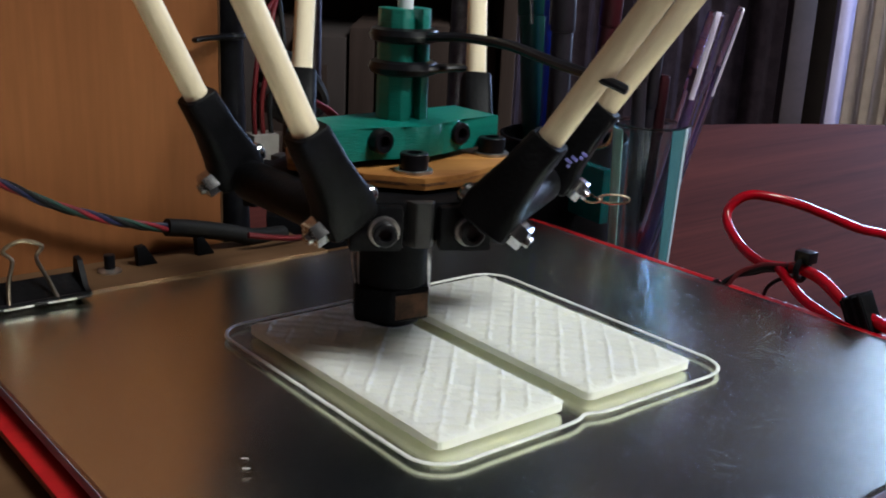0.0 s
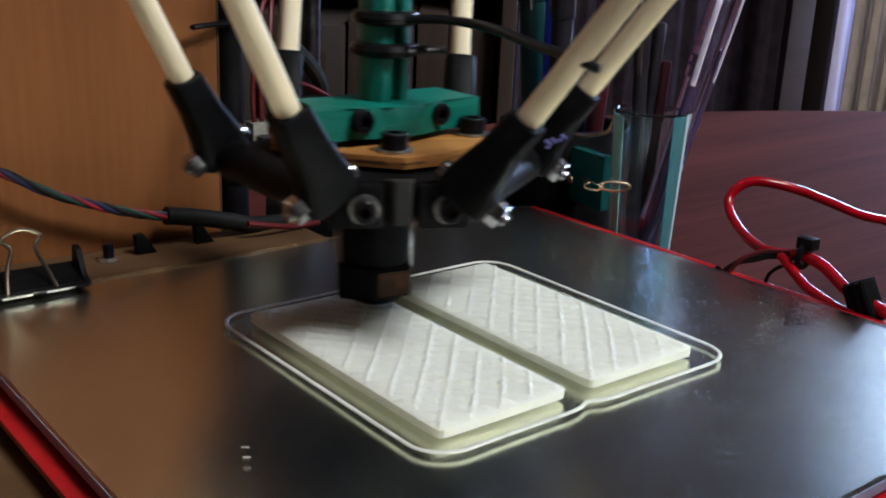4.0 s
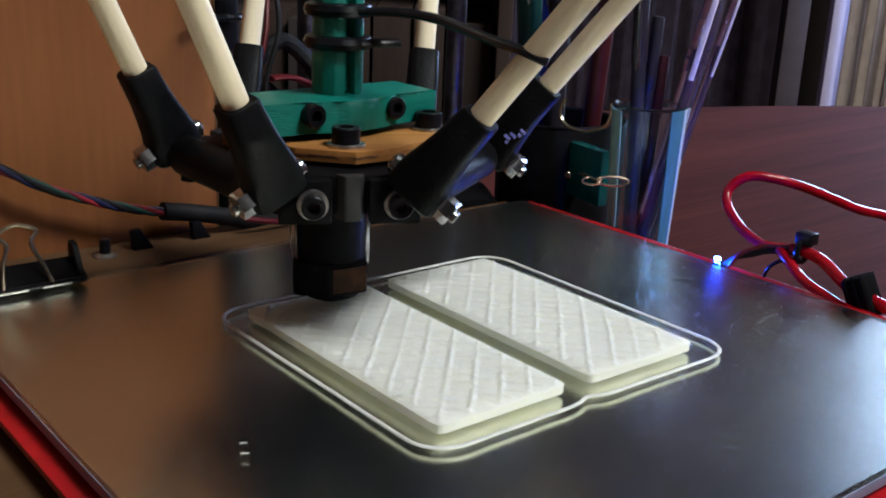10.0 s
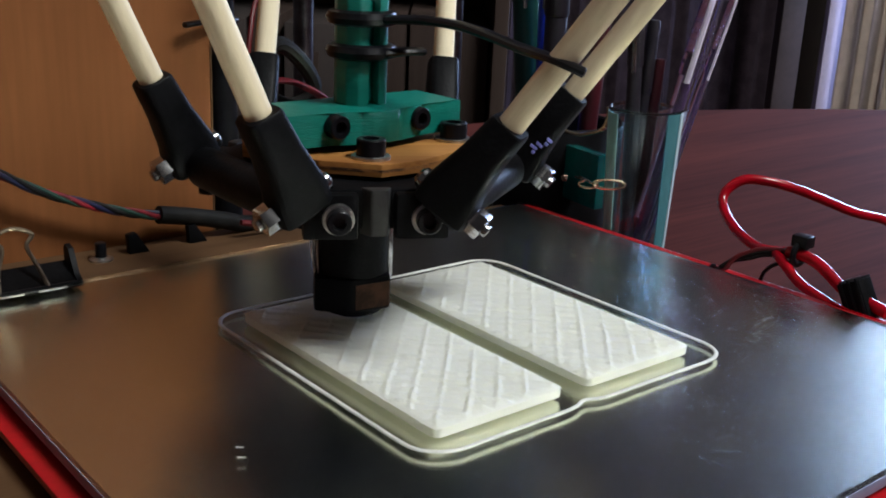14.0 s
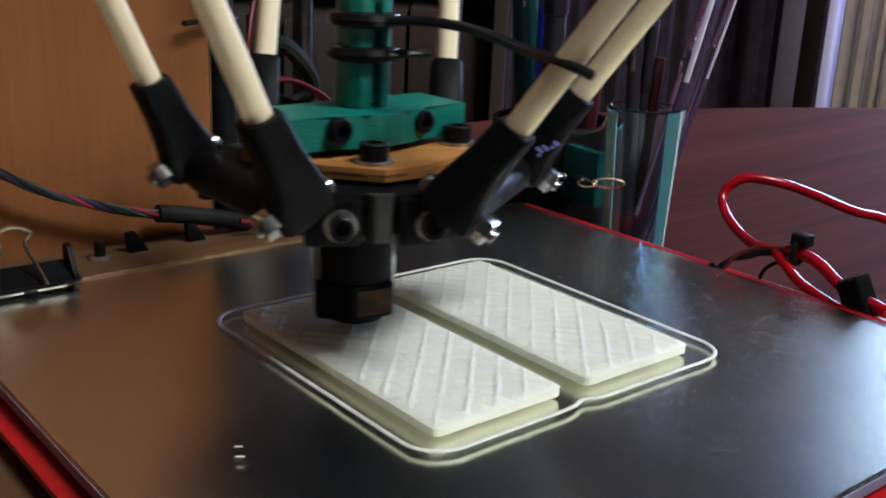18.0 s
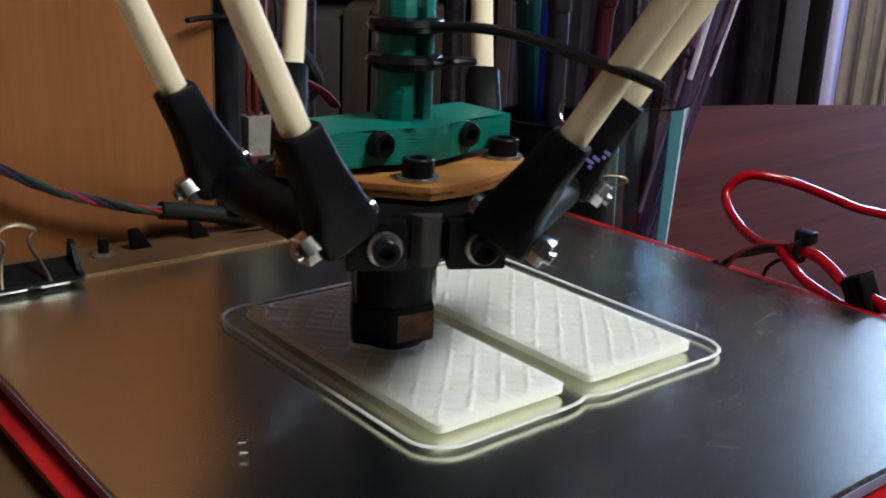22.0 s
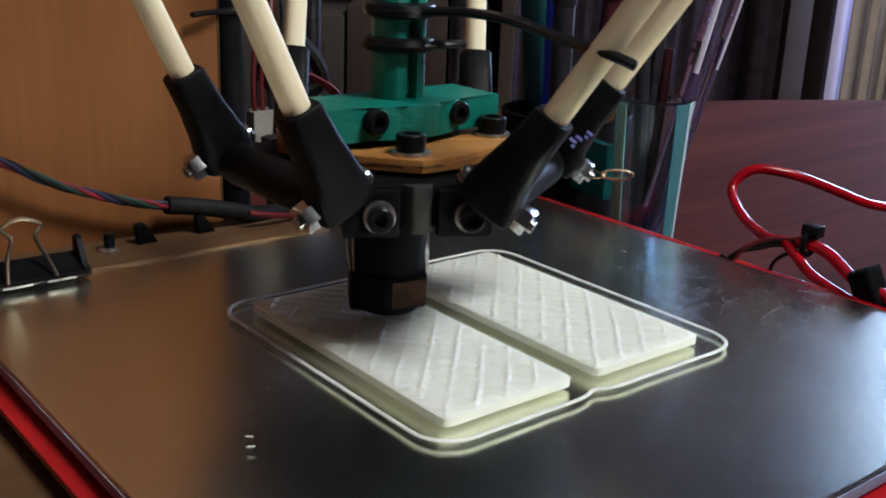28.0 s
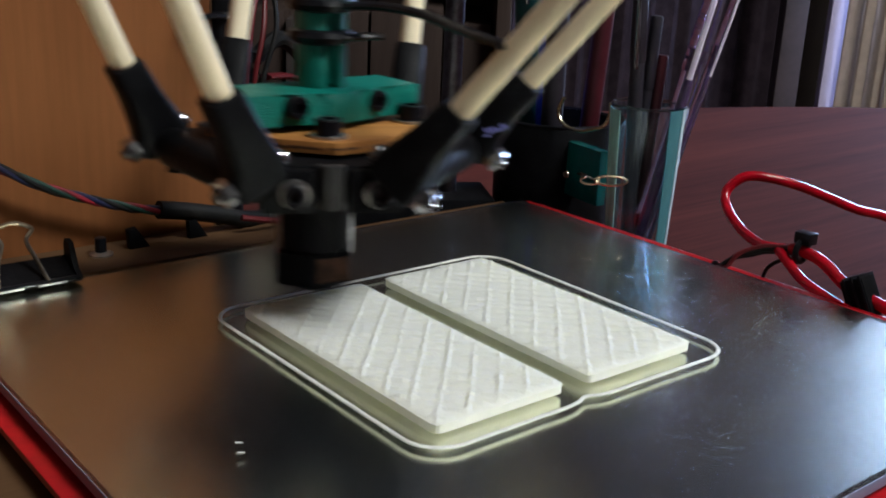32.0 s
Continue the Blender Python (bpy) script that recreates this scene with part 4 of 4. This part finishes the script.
# wiring at the foot of the rear tower
plug = empty("wire_plug", "white wire plug with thin red wires", "plug")
part("housing", box(bmn(), 50, 60, 168, 176, 20, 34, 0.6), WHITE, plug)
for dx, r in ((0, 0.9), (3.2, 0.9), (6.5, 0.9)):
    part("wire", tube(bmn(), [(52 + dx, 171, 33), (51 + dx, 170, 46), (54 + dx * 1.5, 172, 62), (60 + dx, 178, 74), (70, 186, 80)], r, seg=8), DULL_RED if dx < 6 else RUBBER, plug)
thing("cable_loop", tube(bmn(), [(60, 180, 52), (72, 184, 58), (84, 186, 50), (90, 188, 40), (82, 190, 34), (70, 186, 38), (60, 182, 46)], 3.0, seg=10), RUBBER, "black cable loop behind the print head", "cable")
thing("ribbon", tube(bmn(), [(62, 176, 46), (74, 179, 45), (88, 182, 39), (96, 184, 32)], 3.2, seg=10, flat=0.35), DULL_RED, "flat dark red ribbon cable", "cable")

# ---------------------------------------------------------------- twisted motor cable along the panel
LINE = smooth_line([(-73.8, 153.0, 42.6), (-46.1, 153.0, 33.0), (-37.4, 153.0, 29.1), (-29.8, 153.0, 24.5), (-22.0, 153.0, 20.6), (-13.7, 153.0, 17.3), (-5.0, 153.0, 14.1), (4.0, 153.0, 11.5), (11.5, 153.5, 9.8), (17.3, 154.0, 8.8)], 10)
motor_cable = empty("motor_cable", "twisted red, green and blue motor cable ending in a black sleeve", "cable")
for k, mat in enumerate((TWIST_RED, TWIST_GREEN, RUBBER, BLUE_WIRE)):
    pts = []
    for i, p in enumerate(LINE):
        a = i * 0.20 + 0.5 * math.sin(i * 0.11) + k * math.pi / 2
        pts.append(p + Vector((0.2 * math.cos(a), 0.85 * math.cos(a), 0.85 * math.sin(a))))
    part("strand", tube(bmn(), pts, 0.76, seg=10, steps=0), mat, motor_cable)
part("sleeve", tube(bmn(), [(10.2, 153.5, 10.2), (21.1, 154.0, 8.0), (33.3, 154.0, 4.9), (41.7, 155.0, 2.3), (56.2, 159.1, 0.1)], 2.9, seg=14), RUBBER, motor_cable, "black heat-shrink sleeve")
part("lead", tube(bmn(), [(36, 147, 5.5), (44, 147, 3.6), (54, 149, 1.4), (66, 151, 0.6)], 1.0, seg=8), DULL_RED, motor_cable)

# ---------------------------------------------------------------- binder clips at the rear edge
def binder_clip(m, length, label):
    ob = empty("binder_clip", label, "binder clip", "binder clips", at=m)
    bm = bmn()
    prof = [(0.0, 0.1), (0.2, 1.2), (8.6, 5.6), (9.6, 5.2), (9.6, -8.6), (8.6, -9.0), (0.2, -4.6), (0, -4.2), (8.8, -8.0), (8.8, 4.6)]
    lo = [bm.verts.new((0, y, z)) for y, z in prof]
    hi = [bm.verts.new((length, y, z)) for y, z in prof]
    for i in range(len(prof)):
        bm.faces.new((lo[i], lo[(i + 1) % len(prof)], hi[(i + 1) % len(prof)], hi[i]))
    part("body", bm, BLACK, ob, "black lacquered spring steel")
    bm = bmn()
    flange = [(-0.4, 0.2), (-0.4, 2.0), (2.0, 3.2), (5.6, 9.8), (8.4, 10.4), (9.2, 9.0), (9.2, 0.2)]
    lo = [bm.verts.new((length - 1.6, y, z)) for y, z in flange]
    hi = [bm.verts.new((length, y, z)) for y, z in flange]
    bm.faces.new(lo), bm.faces.new(hi[::-1])
    for i in range(len(flange)):
        bm.faces.new((lo[i], lo[(i + 1) % len(flange)], hi[(i + 1) % len(flange)], hi[i]))
    part("end_plate", bm, BLACK, ob)
    for z in (1.3,):
        part("lip", rod(bmn(), (0, -0.1, z), (length, -0.1, z), 0.75, seg=10), BLACK_SATIN, ob)
    # thin steel bars added as the white glints along the lip
    for x in (length * 0.26, length * 0.62):
        part("glint_bar", rod(bmn(), (x, -0.6, 0.8), (x + length * 0.24, -0.6, 0.8), 0.35, seg=8), WASHER, ob)
    wire = [(length * 0.30, -0.6, 0.6), (length * 0.34, 3, 7), (length * 0.40, 5, 12.5), (length * 0.34, 6, 15.5), (length * 0.50, 6.5, 17.6), (length * 0.66, 6, 15.5), (length * 0.60, 5, 12.5), (length * 0.66, 3, 7), (length * 0.72, -0.6, 0.6)]
    part("handle", tube(bmn(), wire, 0.62, seg=8), BRONZE, ob, "bright bent wire handle")
    return ob


binder_clip(at_mm(-57, 129.6, 0), 33, "black binder clip with wire handles gripping the bed edge")

# studs on the plank
stud = empty("stud", "black screw stud with washer standing on the plank", "screw")
part("pin", rod(bmn(), (-10.4, 150, -0.3), (-10.4, 150, 5.2), 1.7, seg=16, bevel=0.3), BLACK_SATIN, stud)
part("washer", lathe(bmn(), [(3.6, -0.3), (3.6, 0.2), (2, 0.8)], 20, Matrix.Translation((-10.4, 150, 0))), WASHER, stud)
for x, y, sc in ((2.0, 151.5, 1.0), (22.5, 152.5, 0.95)):
    thing("wedge_clip", turned(bmn(), at_mm(0, 0, 0), [(-3 * sc, 0), (-3.4 * sc, 6.2 * sc), (-0.6 * sc, 6.6 * sc), (3.6 * sc, 0.0)], -1.4, 1.4, 0.3), BLACK, "small black wedge clip standing on the plank", "clip", "wedge clips",
          at=at_mm(x, y, -0.3, 90, 0, 0))

# ---------------------------------------------------------------- glass pen holder
CUPG = material("greenish_glass", (0.72, 0.88, 0.90), 0.03, transmission=1.0, ior=1.48)
# next two and PALE: light refracted in the tumbler's sides, put into colour
CYAN_LIGHT = material("cyan_refracted_light", (0.15, 0.42, 0.47), 0.2, second=(0.09, 0.31, 0.37), scale=30, transmission=0.5, stretch=(1, 1, 0.2))
EDGE_LIGHT = material("pale_edge_light", (0.80, 0.95, 1.0), 0.12, second=(0.70, 0.90, 1.0), scale=50, transmission=0.2)
PALE = material("pale_green_light", (0.24, 0.42, 0.40), 0.35, second=(0.04, 0.08, 0.07), scale=40, stretch=(1, 1, 0.2))
CUP = Matrix.Translation((175.6, 98.0, 0))


def cup_radius(z):
    return 10.4 + 2.9 * (z - TZ) / 70


def cup_wall(a0, a1, out, inn, z0, z1, taper=0.0, n=14):
    """A curved strip of the tumbler's tapering wall between two angles; the strip may narrow towards the foot."""
    bm = bmn()
    rows = []
    for k in range(9):
        z = z0 + (z1 - z0) * k / 8
        lo = a0 + taper * (1 - k / 8)
        angles = [radians(lo + (a1 - lo) * i / n) for i in range(n + 1)]
        rows.append([[bm.verts.new(CUP @ Vector(((cup_radius(z) + o) * math.cos(a), (cup_radius(z) + o) * math.sin(a), z))) for a in angles] for o in (out, inn)])
    for lo, hi in zip(rows, rows[1:]):
        for o in (0, 1):
            for i in range(n):
                bm.faces.new((lo[o][i], lo[o][i + 1], hi[o][i + 1], hi[o][i]))
        for i in (0, n):
            bm.faces.new((lo[0][i], lo[1][i], hi[1][i], hi[0][i]))
    for r in (rows[0], rows[-1]):
        for i in range(n):
            bm.faces.new((r[0][i], r[0][i + 1], r[1][i + 1], r[1][i]))
    return bm


holder = empty("pen_holder", "tapered clear glass tumbler with light on its sides put in as coloured strips, holding pens", "pen holder")
bm = bmn()
prof = [(cup_radius(TZ) - 1, TZ), (cup_radius(TZ), TZ + 1), (cup_radius(40), 40), (cup_radius(40) - 0.5, 40.5), (cup_radius(40) - 1.1, 40), (cup_radius(TZ + 6) - 1.1, TZ + 6)]
lathe(bm, prof, 64, CUP)
part("tumbler", bm, CUPG, holder, "clear glass wall").visible_shadow = False
# three coloured strips stand for light caught along the clear glass sides
part("cyan_light_band", cup_wall(-104, -46, 0.35, 0.02, TZ + 4, 40.2, 8), CYAN_LIGHT, holder, "cyan strip coloured as light refracted in the glass")
part("edge_light_band", cup_wall(-74, -45, 0.60, 0.37, TZ + 4, 40.4, 6, 8), EDGE_LIGHT, holder, "pale strip coloured as the brightest refracted light")
part("pale_light_band", cup_wall(-234, -186, 0.35, 0.02, TZ + 4, 39.0), PALE, holder, "pale green strip coloured as light along the glass side")
part("rim", tube(bmn(), [CUP @ Vector(((cup_radius(40) - 0.4) * math.cos(radians(a)), (cup_radius(40) - 0.4) * math.sin(radians(a)), 40.5)) for a in range(0, 360, 8)], 0.5, seg=8, steps=0, closed=True), CUPG, holder)

CLEAR_PURPLE = material("clear_lilac_plastic", (0.88, 0.82, 0.94), 0.03, second=(0.80, 0.72, 0.90), scale=60, transmission=0.97, ior=1.5, spec=1.0)
LILAC_GLINT = material("pale_lilac_glint", (0.82, 0.76, 0.90), 0.2, second=(0.70, 0.62, 0.82), scale=60)
REFILL = material("violet_ink", (0.12, 0.055, 0.17), 0.3, second=(0.08, 0.035, 0.12), scale=80)
NAVY = material("blue_plastic", (0.015, 0.05, 0.62), 0.3, second=(0.012, 0.04, 0.5), scale=80)
TEAL = material("teal_plastic", (0.0, 0.11, 0.10), 0.2, second=(0.0, 0.08, 0.08), scale=60, coat=0.4)
DARKGREEN = material("dark_green_plastic", (0.004, 0.045, 0.036), 0.3, second=(0.003, 0.035, 0.03), scale=60)
CHARCOAL = material("charcoal_plastic", (0.012, 0.010, 0.016), 0.45, second=(0.02, 0.016, 0.022), scale=90)
MAROON = material("maroon_plastic", (0.06, 0.008, 0.014), 0.4, second=(0.045, 0.006, 0.01), scale=90)


def pen(name, p, q, r, mat, label, clip=None, tip=None):
    ob = empty(name, label, "pen", "pens in the holders")
    p, q = Vector(p), Vector(q)
    d = (q - p).normalized()
    part("barrel", rod(bmn(), p, q, r, r, seg=24, bevel=r * 0.25), mat, ob)
    if mat is CLEAR_PURPLE:
        part("refill", rod(bmn(), p.lerp(q, 0.03), p.lerp(q, 0.8), r * 0.36, seg=12), REFILL, ob, "dark violet ink refill")
        for k in range(5):
            u = 0.76 + 0.035 * k
            part("grip_ring", rod(bmn(), p.lerp(q, u), p.lerp(q, u + 0.012), r * 1.16, seg=24, bevel=0.1), mat, ob)
    part("cap", rod(bmn(), p.lerp(q, 0.72), p.lerp(q, 0.995), r * 1.14, r * 1.06, seg=18, bevel=r * 0.2), mat, ob)
    if clip:
        off = Vector(clip)
        a, b = p.lerp(q, 0.97) + off, p.lerp(q, 0.70) + off
        # steel clip; on clear pens a pale strip coloured as the bright highlight
        part("clip_and_glint", tube(bmn(), [p.lerp(q, 0.985), a, b], 0.8 if mat is not CLEAR_PURPLE else r * 0.3, seg=8, flat=0.6), STEEL if mat is not CLEAR_PURPLE else LILAC_GLINT, ob)
    return ob


pen("pen", (174, 98, TZ + 8), (190.5, 84.5, 82), 3.6, CLEAR_PURPLE, "clear lilac plastic pen leaning in a glass tumbler", (-3.5, -2.5, 0))
pen("pen", (176, 96, TZ + 8), (196.5, 79.5, 84), 1.5, CLEAR_PURPLE, "thin clear lilac plastic pen leaning in a glass tumbler", (-2, -2.6, 0))
pen("pen", (175, 103, TZ + 8), (178, 100, 72), 2.2, CHARCOAL, "slim black pen standing in a glass tumbler")
pen("pen", (178, 100, TZ + 8), (182, 99, 58), 2.0, MAROON, "dark maroon ribbed pencil standing in a glass tumbler")
pen("pen", (171, 97, TZ + 8), (170, 102, 86), 2.6, CHARCOAL, "black marker pen standing in a glass tumbler", (-3, -2, 0))

jar = empty("brush_jar", "dark jar of pens standing behind the glass holder", "jar")
part("wall", lathe(bmn(), [(24, TZ), (25, TZ + 1), (26, 22), (25.4, 23), (24, 23), (23.5, TZ + 3), (1, TZ + 2)], 40, Matrix.Translation((196, 164, 0))), BLACK, jar)
part("rim", tube(bmn(), [(196 + 25.4 * math.cos(radians(a)), 164 + 25.4 * math.sin(radians(a)), 23) for a in range(0, 360, 10)], 0.8, seg=8, steps=0, closed=True), BLACK_SATIN, jar)
pen("pen", (196, 168, TZ + 4), (200, 176, 110), 5.2, NAVY, "blue plastic pen standing in a dark jar", (-6, -2, 0))
pen("pen", (200, 178, TZ + 4), (205, 200, 108), 6.0, DARKGREEN, "dark green pen leaning in a dark jar", (-5, -4.5, 0))
pen("pen", (190, 160, TZ + 4), (186, 158, 104), 4.5, CHARCOAL, "black pen standing in a dark jar")
pen("pen", (200, 152, TZ + 4), (204, 146, 108), 4.0, MAROON, "dark red pen standing in a dark jar")

# teal clip with gilt wire loops beside the holder
clip = empty("teal_clip", "teal binder clip with gilt wire loops beside a pen holder", "binder clip")
bm = bmn()
turned(bm, Matrix.Translation((178, 121, 0)), [(0, 0), (5, 0), (9, 22), (4, 22)], -4, 18, 0.8)
part("body", bm, TEAL, clip, "glossy teal lacquered steel")
for z, r in ((31, 8.5),):
    part("handle", tube(bmn(), [(177, 142, 36), (177, 144.5, 30), (177, 141, 25.5), (177, 133, 24.5), (177, 125, 26.5), (177, 119.5, 29), (177, 117, 34), (177, 117.5, 38)], 0.8, seg=8), BRASS, clip, "gilt wire loop")
loop = [(168, 121, 11)] + [(158.0 + 4.6 * math.cos(radians(k)) + 0.6, 97.6 - 3.7 * math.cos(radians(k)), 14.0 + 1.7 * math.sin(radians(k))) for k in range(180, 560, 40)]
part("handle", tube(bmn(), loop, 0.5, seg=8), BRASS, clip, "gilt wire loop")
loop = [(166, 121, 11)] + [(151.8 + 2.6 * math.cos(radians(k)), 101.5 - 2.1 * math.cos(radians(k)), 14.2 + 1.5 * math.sin(radians(k))) for k in range(120, 420, 40)]
part("handle", tube(bmn(), loop, 0.45, seg=8), BRASS, clip, "gilt wire loop")
part("rivet", lathe(bmn(), [(1.6, 0), (1.3, 0.8)], 12, Matrix.Translation((176.6, 137, 6)) @ Matrix.Rotation(radians(-90), 4, "Y")), BRASS, clip)

# ---------------------------------------------------------------- heater cables and indicator at the bed's side
red = empty("heater_cable", "thick glossy red silicone heater cable looping beside the bed", "cable")
part("loop", tube(bmn(), [(300, 20, -18), (260, 27.4, -4.4), (240, 34.5, 4.3), (225, 38, 8.3), (210, 44.3, 14.4), (200, 48.2, 18.2), (192, 53.3, 20.5), (186, 59.2, 20.8), (182, 62.9, 17.2), (179, 62.7, 13.4), (176, 58.2, 9.5), (172, 49.9, 6.1), (168, 40.9, 4.7), (165, 33.7, 5.2), (162, 20.1, 8.1)], 1.75, seg=14), RED_WIRE, red)
part("lead", tube(bmn(), [(162, 24, 7.6), (162, 20.1, 8.1), (161, 12.3, 7.0), (160, 3.6, 2.6), (160, -1.5, 1.1), (160, -12, -1)], 1.9, seg=14), RED_WIRE, red)
part("lead", tube(bmn(), [(163, 30, 6.2), (160, 26, 6.1), (158, 22.1, 4.7), (156.4, 15.2, 1.0), (156, 7.4, -1.5), (155.5, 0.4, -3), (155, -13, -5)], 1.6, seg=14), RED_WIRE, red)
for k in range(3):
    part("sensor_wire", tube(bmn(), [(152.5, 46 - 2 * k, -5.6), (155, 41 - k, 0.6 + k * 0.8), (158, 34.9, 3.4 + k * 1.1), (160, 30.8, 5.2 + k), (162, 22, 6.6 + k)], 0.75, seg=8), RUBBER if k < 2 else DULL_RED, red)
tie = part("zip_tie", tube(bmn(), [(162 + 3.4 * math.cos(radians(a)), 20.2, 8.0 + 3.4 * math.sin(radians(a))) for a in range(0, 360, 24)], 1.0, seg=8, steps=0, closed=True), BLACK_SATIN, red, "black nylon zip tie")
part("tie_head", box(bmn(), 160.3, 165, 17, 22.6, 10.4, 14.2, 0.5), BLACK_SATIN, tie)
part("tie_tail", tube(bmn(), [(161, 21, 5.5), (159.5, 26, 3.5), (158.5, 29, 0.6), (158.2, 30, -2.5)], 1.3, seg=8, flat=0.5), BLACK_SATIN, red)
plug = empty("cable_connector", "black ribbed cable connector beside the bed", "connector")
part("shell", turned(bmn(), Matrix.Translation((160, -3, 0)) @ Matrix.Rotation(radians(-28), 4, "X"), [(-3.6, -3.8), (3.6, -3.8), (3.6, 3.8), (-3.6, 3.8)], -6, 6.4, 0.6), BLACK, plug)
for k in range(3):
    part("ridge", turned(bmn(), Matrix.Translation((160, -3, 0)) @ Matrix.Rotation(radians(-28), 4, "X"), [(-3.9, -3.4 + 2.6 * k), (3.9, -3.4 + 2.6 * k), (3.9, -2.6 + 2.6 * k), (-3.9, -2.6 + 2.6 * k)], -5, 7.0, 0.2), BLACK_SATIN, plug)
for x, y, rr in ((157.3, 33.5, 1.0), (158.0, 30.6, 0.8), (158.8, 28.1, 1.0), (158.9, 23.0, 1.0), (159.2, 19.0, 0.9), (159.2, 67.5, 0.7), (159.5, 64.3, 0.7)):
    part("solder_pad", lathe(bmn(), [(rr, 0), (rr * 0.8, 0.4), (rr * 0.3, 0.6)], 12, Matrix.Translation((x, y, -3.7))), TIN, bed, "tinned solder pad")
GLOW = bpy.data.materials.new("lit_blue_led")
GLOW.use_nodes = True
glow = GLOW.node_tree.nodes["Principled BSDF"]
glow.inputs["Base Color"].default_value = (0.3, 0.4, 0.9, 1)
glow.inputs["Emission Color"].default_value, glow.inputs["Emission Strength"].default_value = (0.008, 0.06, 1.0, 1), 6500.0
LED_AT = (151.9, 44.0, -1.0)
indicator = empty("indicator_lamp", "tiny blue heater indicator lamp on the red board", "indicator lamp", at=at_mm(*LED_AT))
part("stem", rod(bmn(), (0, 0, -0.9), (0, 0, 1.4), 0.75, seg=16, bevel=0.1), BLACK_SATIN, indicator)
# added disc: shuts the chip's constant glow in when turned down
part("glow_stop", rod(bmn(), (0, 0, 0.05), (0, 0, 0.38), 1.4, seg=20), BLACK, indicator)
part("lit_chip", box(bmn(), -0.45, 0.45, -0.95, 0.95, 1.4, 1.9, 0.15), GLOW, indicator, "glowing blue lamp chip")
# added cup: the chip glows unseen inside it while it counts as off
part("glow_cup", lathe(bmn(), [(1.45, -3.7), (1.45, -1.5), (1.25, -1.4), (1.25, -3.4), (0.1, -3.4)], 20, Matrix.Translation((LED_AT[0], LED_AT[1], 0))), BLACK, bed)
# stray crumbs of filament on the glass
for x, y in ((-34.4, 20.1), (-36.1, 16.2)):
    thing("filament_crumb", rod(bmn(), (x - 0.8, y + 0.4, 0.10), (x + 0.5, y - 0.5, 0.10), 0.10, seg=8), SKIRT, "tiny white filament crumb on the glass", "crumb", "filament crumbs")


# dust, flecks and wipe scratches on the glass
rng = random.Random(41)
bm = bmn()
for i in range(2300):
    if i >= 1300:
        x, y = rng.uniform(-10, 148), -60 + 56 * rng.random() ** 0.9
    elif i < 1200:
        x, y = 30 + 118 * rng.random() ** 0.8, -60 + 95 * rng.random() ** 1.2
        if -8 < y and x < 96:
            continue
    else:
        x, y = rng.uniform(-58, 145), rng.uniform(-58, 130)
        if -9 < x < 96 and -8 < y < 90:
            continue
    a, w = rng.uniform(0, 3.14), 0.03 + 0.11 * rng.random() ** 4
    h = w * rng.uniform(0.8, 2.6)
    turned(bm, Matrix.Translation((x, y, 0)) @ Matrix.Rotation(a, 4, "Z"), [(-h, 0), (0, -w), (h * 0.8, 0.2 * w), (0.2 * h, w)], 0.0, 0.06)
for i in range(2600):
    x, y = 148 - 95 * rng.random() ** 1.3, -60 + 75 * rng.random() ** 1.4
    if -8 < y and x < 96:
        continue
    a, w = rng.uniform(0, 3.14), 0.025 + 0.05 * rng.random() ** 2
    h = w * rng.uniform(1.0, 3.5)
    turned(bm, Matrix.Translation((x, y, 0)) @ Matrix.Rotation(a, 4, "Z"), [(-h, 0), (0, -w), (h, 0), (0, w)], 0.0, 0.04)
thing("dust", bm, SCUFF, "pale dust flecks scattered on the glass bed", "dust", kind="stuff")
bm = bmn()


def scratch_mark(x, y, ang, length, bend, w):
    """A thin curved mark broken into dashes, lying on the glass."""
    d = 0.0
    px, py, a = x, y, ang
    while d < length:
        step = rng.uniform(0.35, 1.1)
        nx, ny = px + step * math.cos(a), py + step * math.sin(a)
        if rng.random() > 0.28 and BX0 < nx < BX1 and BY0 < ny < BY1 and not (-9 < nx < 96.5 and -9 < ny < 90):
            ox, oy = -math.sin(a) * w * rng.uniform(0.5, 1.2), math.cos(a) * w * rng.uniform(0.5, 1.2)
            turned(bm, EYE, [(px - ox, py - oy), (nx - ox * 0.4, ny - oy * 0.4), (nx + ox * 0.4, ny + oy * 0.4), (px + ox, py + oy)], 0.0, 0.03)
        px, py, a, d = nx, ny, a + bend * step, d + step


# sheaves of parallel wipe marks: centre, direction, how many, spread
for cx, cy, ang, n, spread in ((118, -14, 100, 22, 9), (100, -34, 120, 20, 9), (124, 6, 60, 14, 8), (88, -46, 150, 16, 9), (136, -22, 80, 16, 9), (70, -34, 170, 12, 10), (108, -52, 30, 12, 10), (112, 18, 15, 8, 8), (52, -48, 140, 8, 12)):
    for i in range(n):
        scratch_mark(cx + rng.gauss(0, spread), cy + rng.gauss(0, spread * 0.8), radians(ang + rng.gauss(0, 14)), rng.uniform(2, 11), rng.uniform(-0.05, 0.05), rng.uniform(0.018, 0.05))
for i in range(45):
    scratch_mark(rng.uniform(40, 148), rng.uniform(-60, 40), rng.uniform(0, 3.14), rng.uniform(1, 6), rng.uniform(-0.05, 0.05), rng.uniform(0.012, 0.03))
for k in range(3):
    scratch_mark(106 + 9 * k, 58 - 8 * k, radians(-42), 9, 0.0, 0.05)
thing("scratch", bm, SCUFF, "broken pale wipe scratches across the glass bed", "scratch", kind="stuff")


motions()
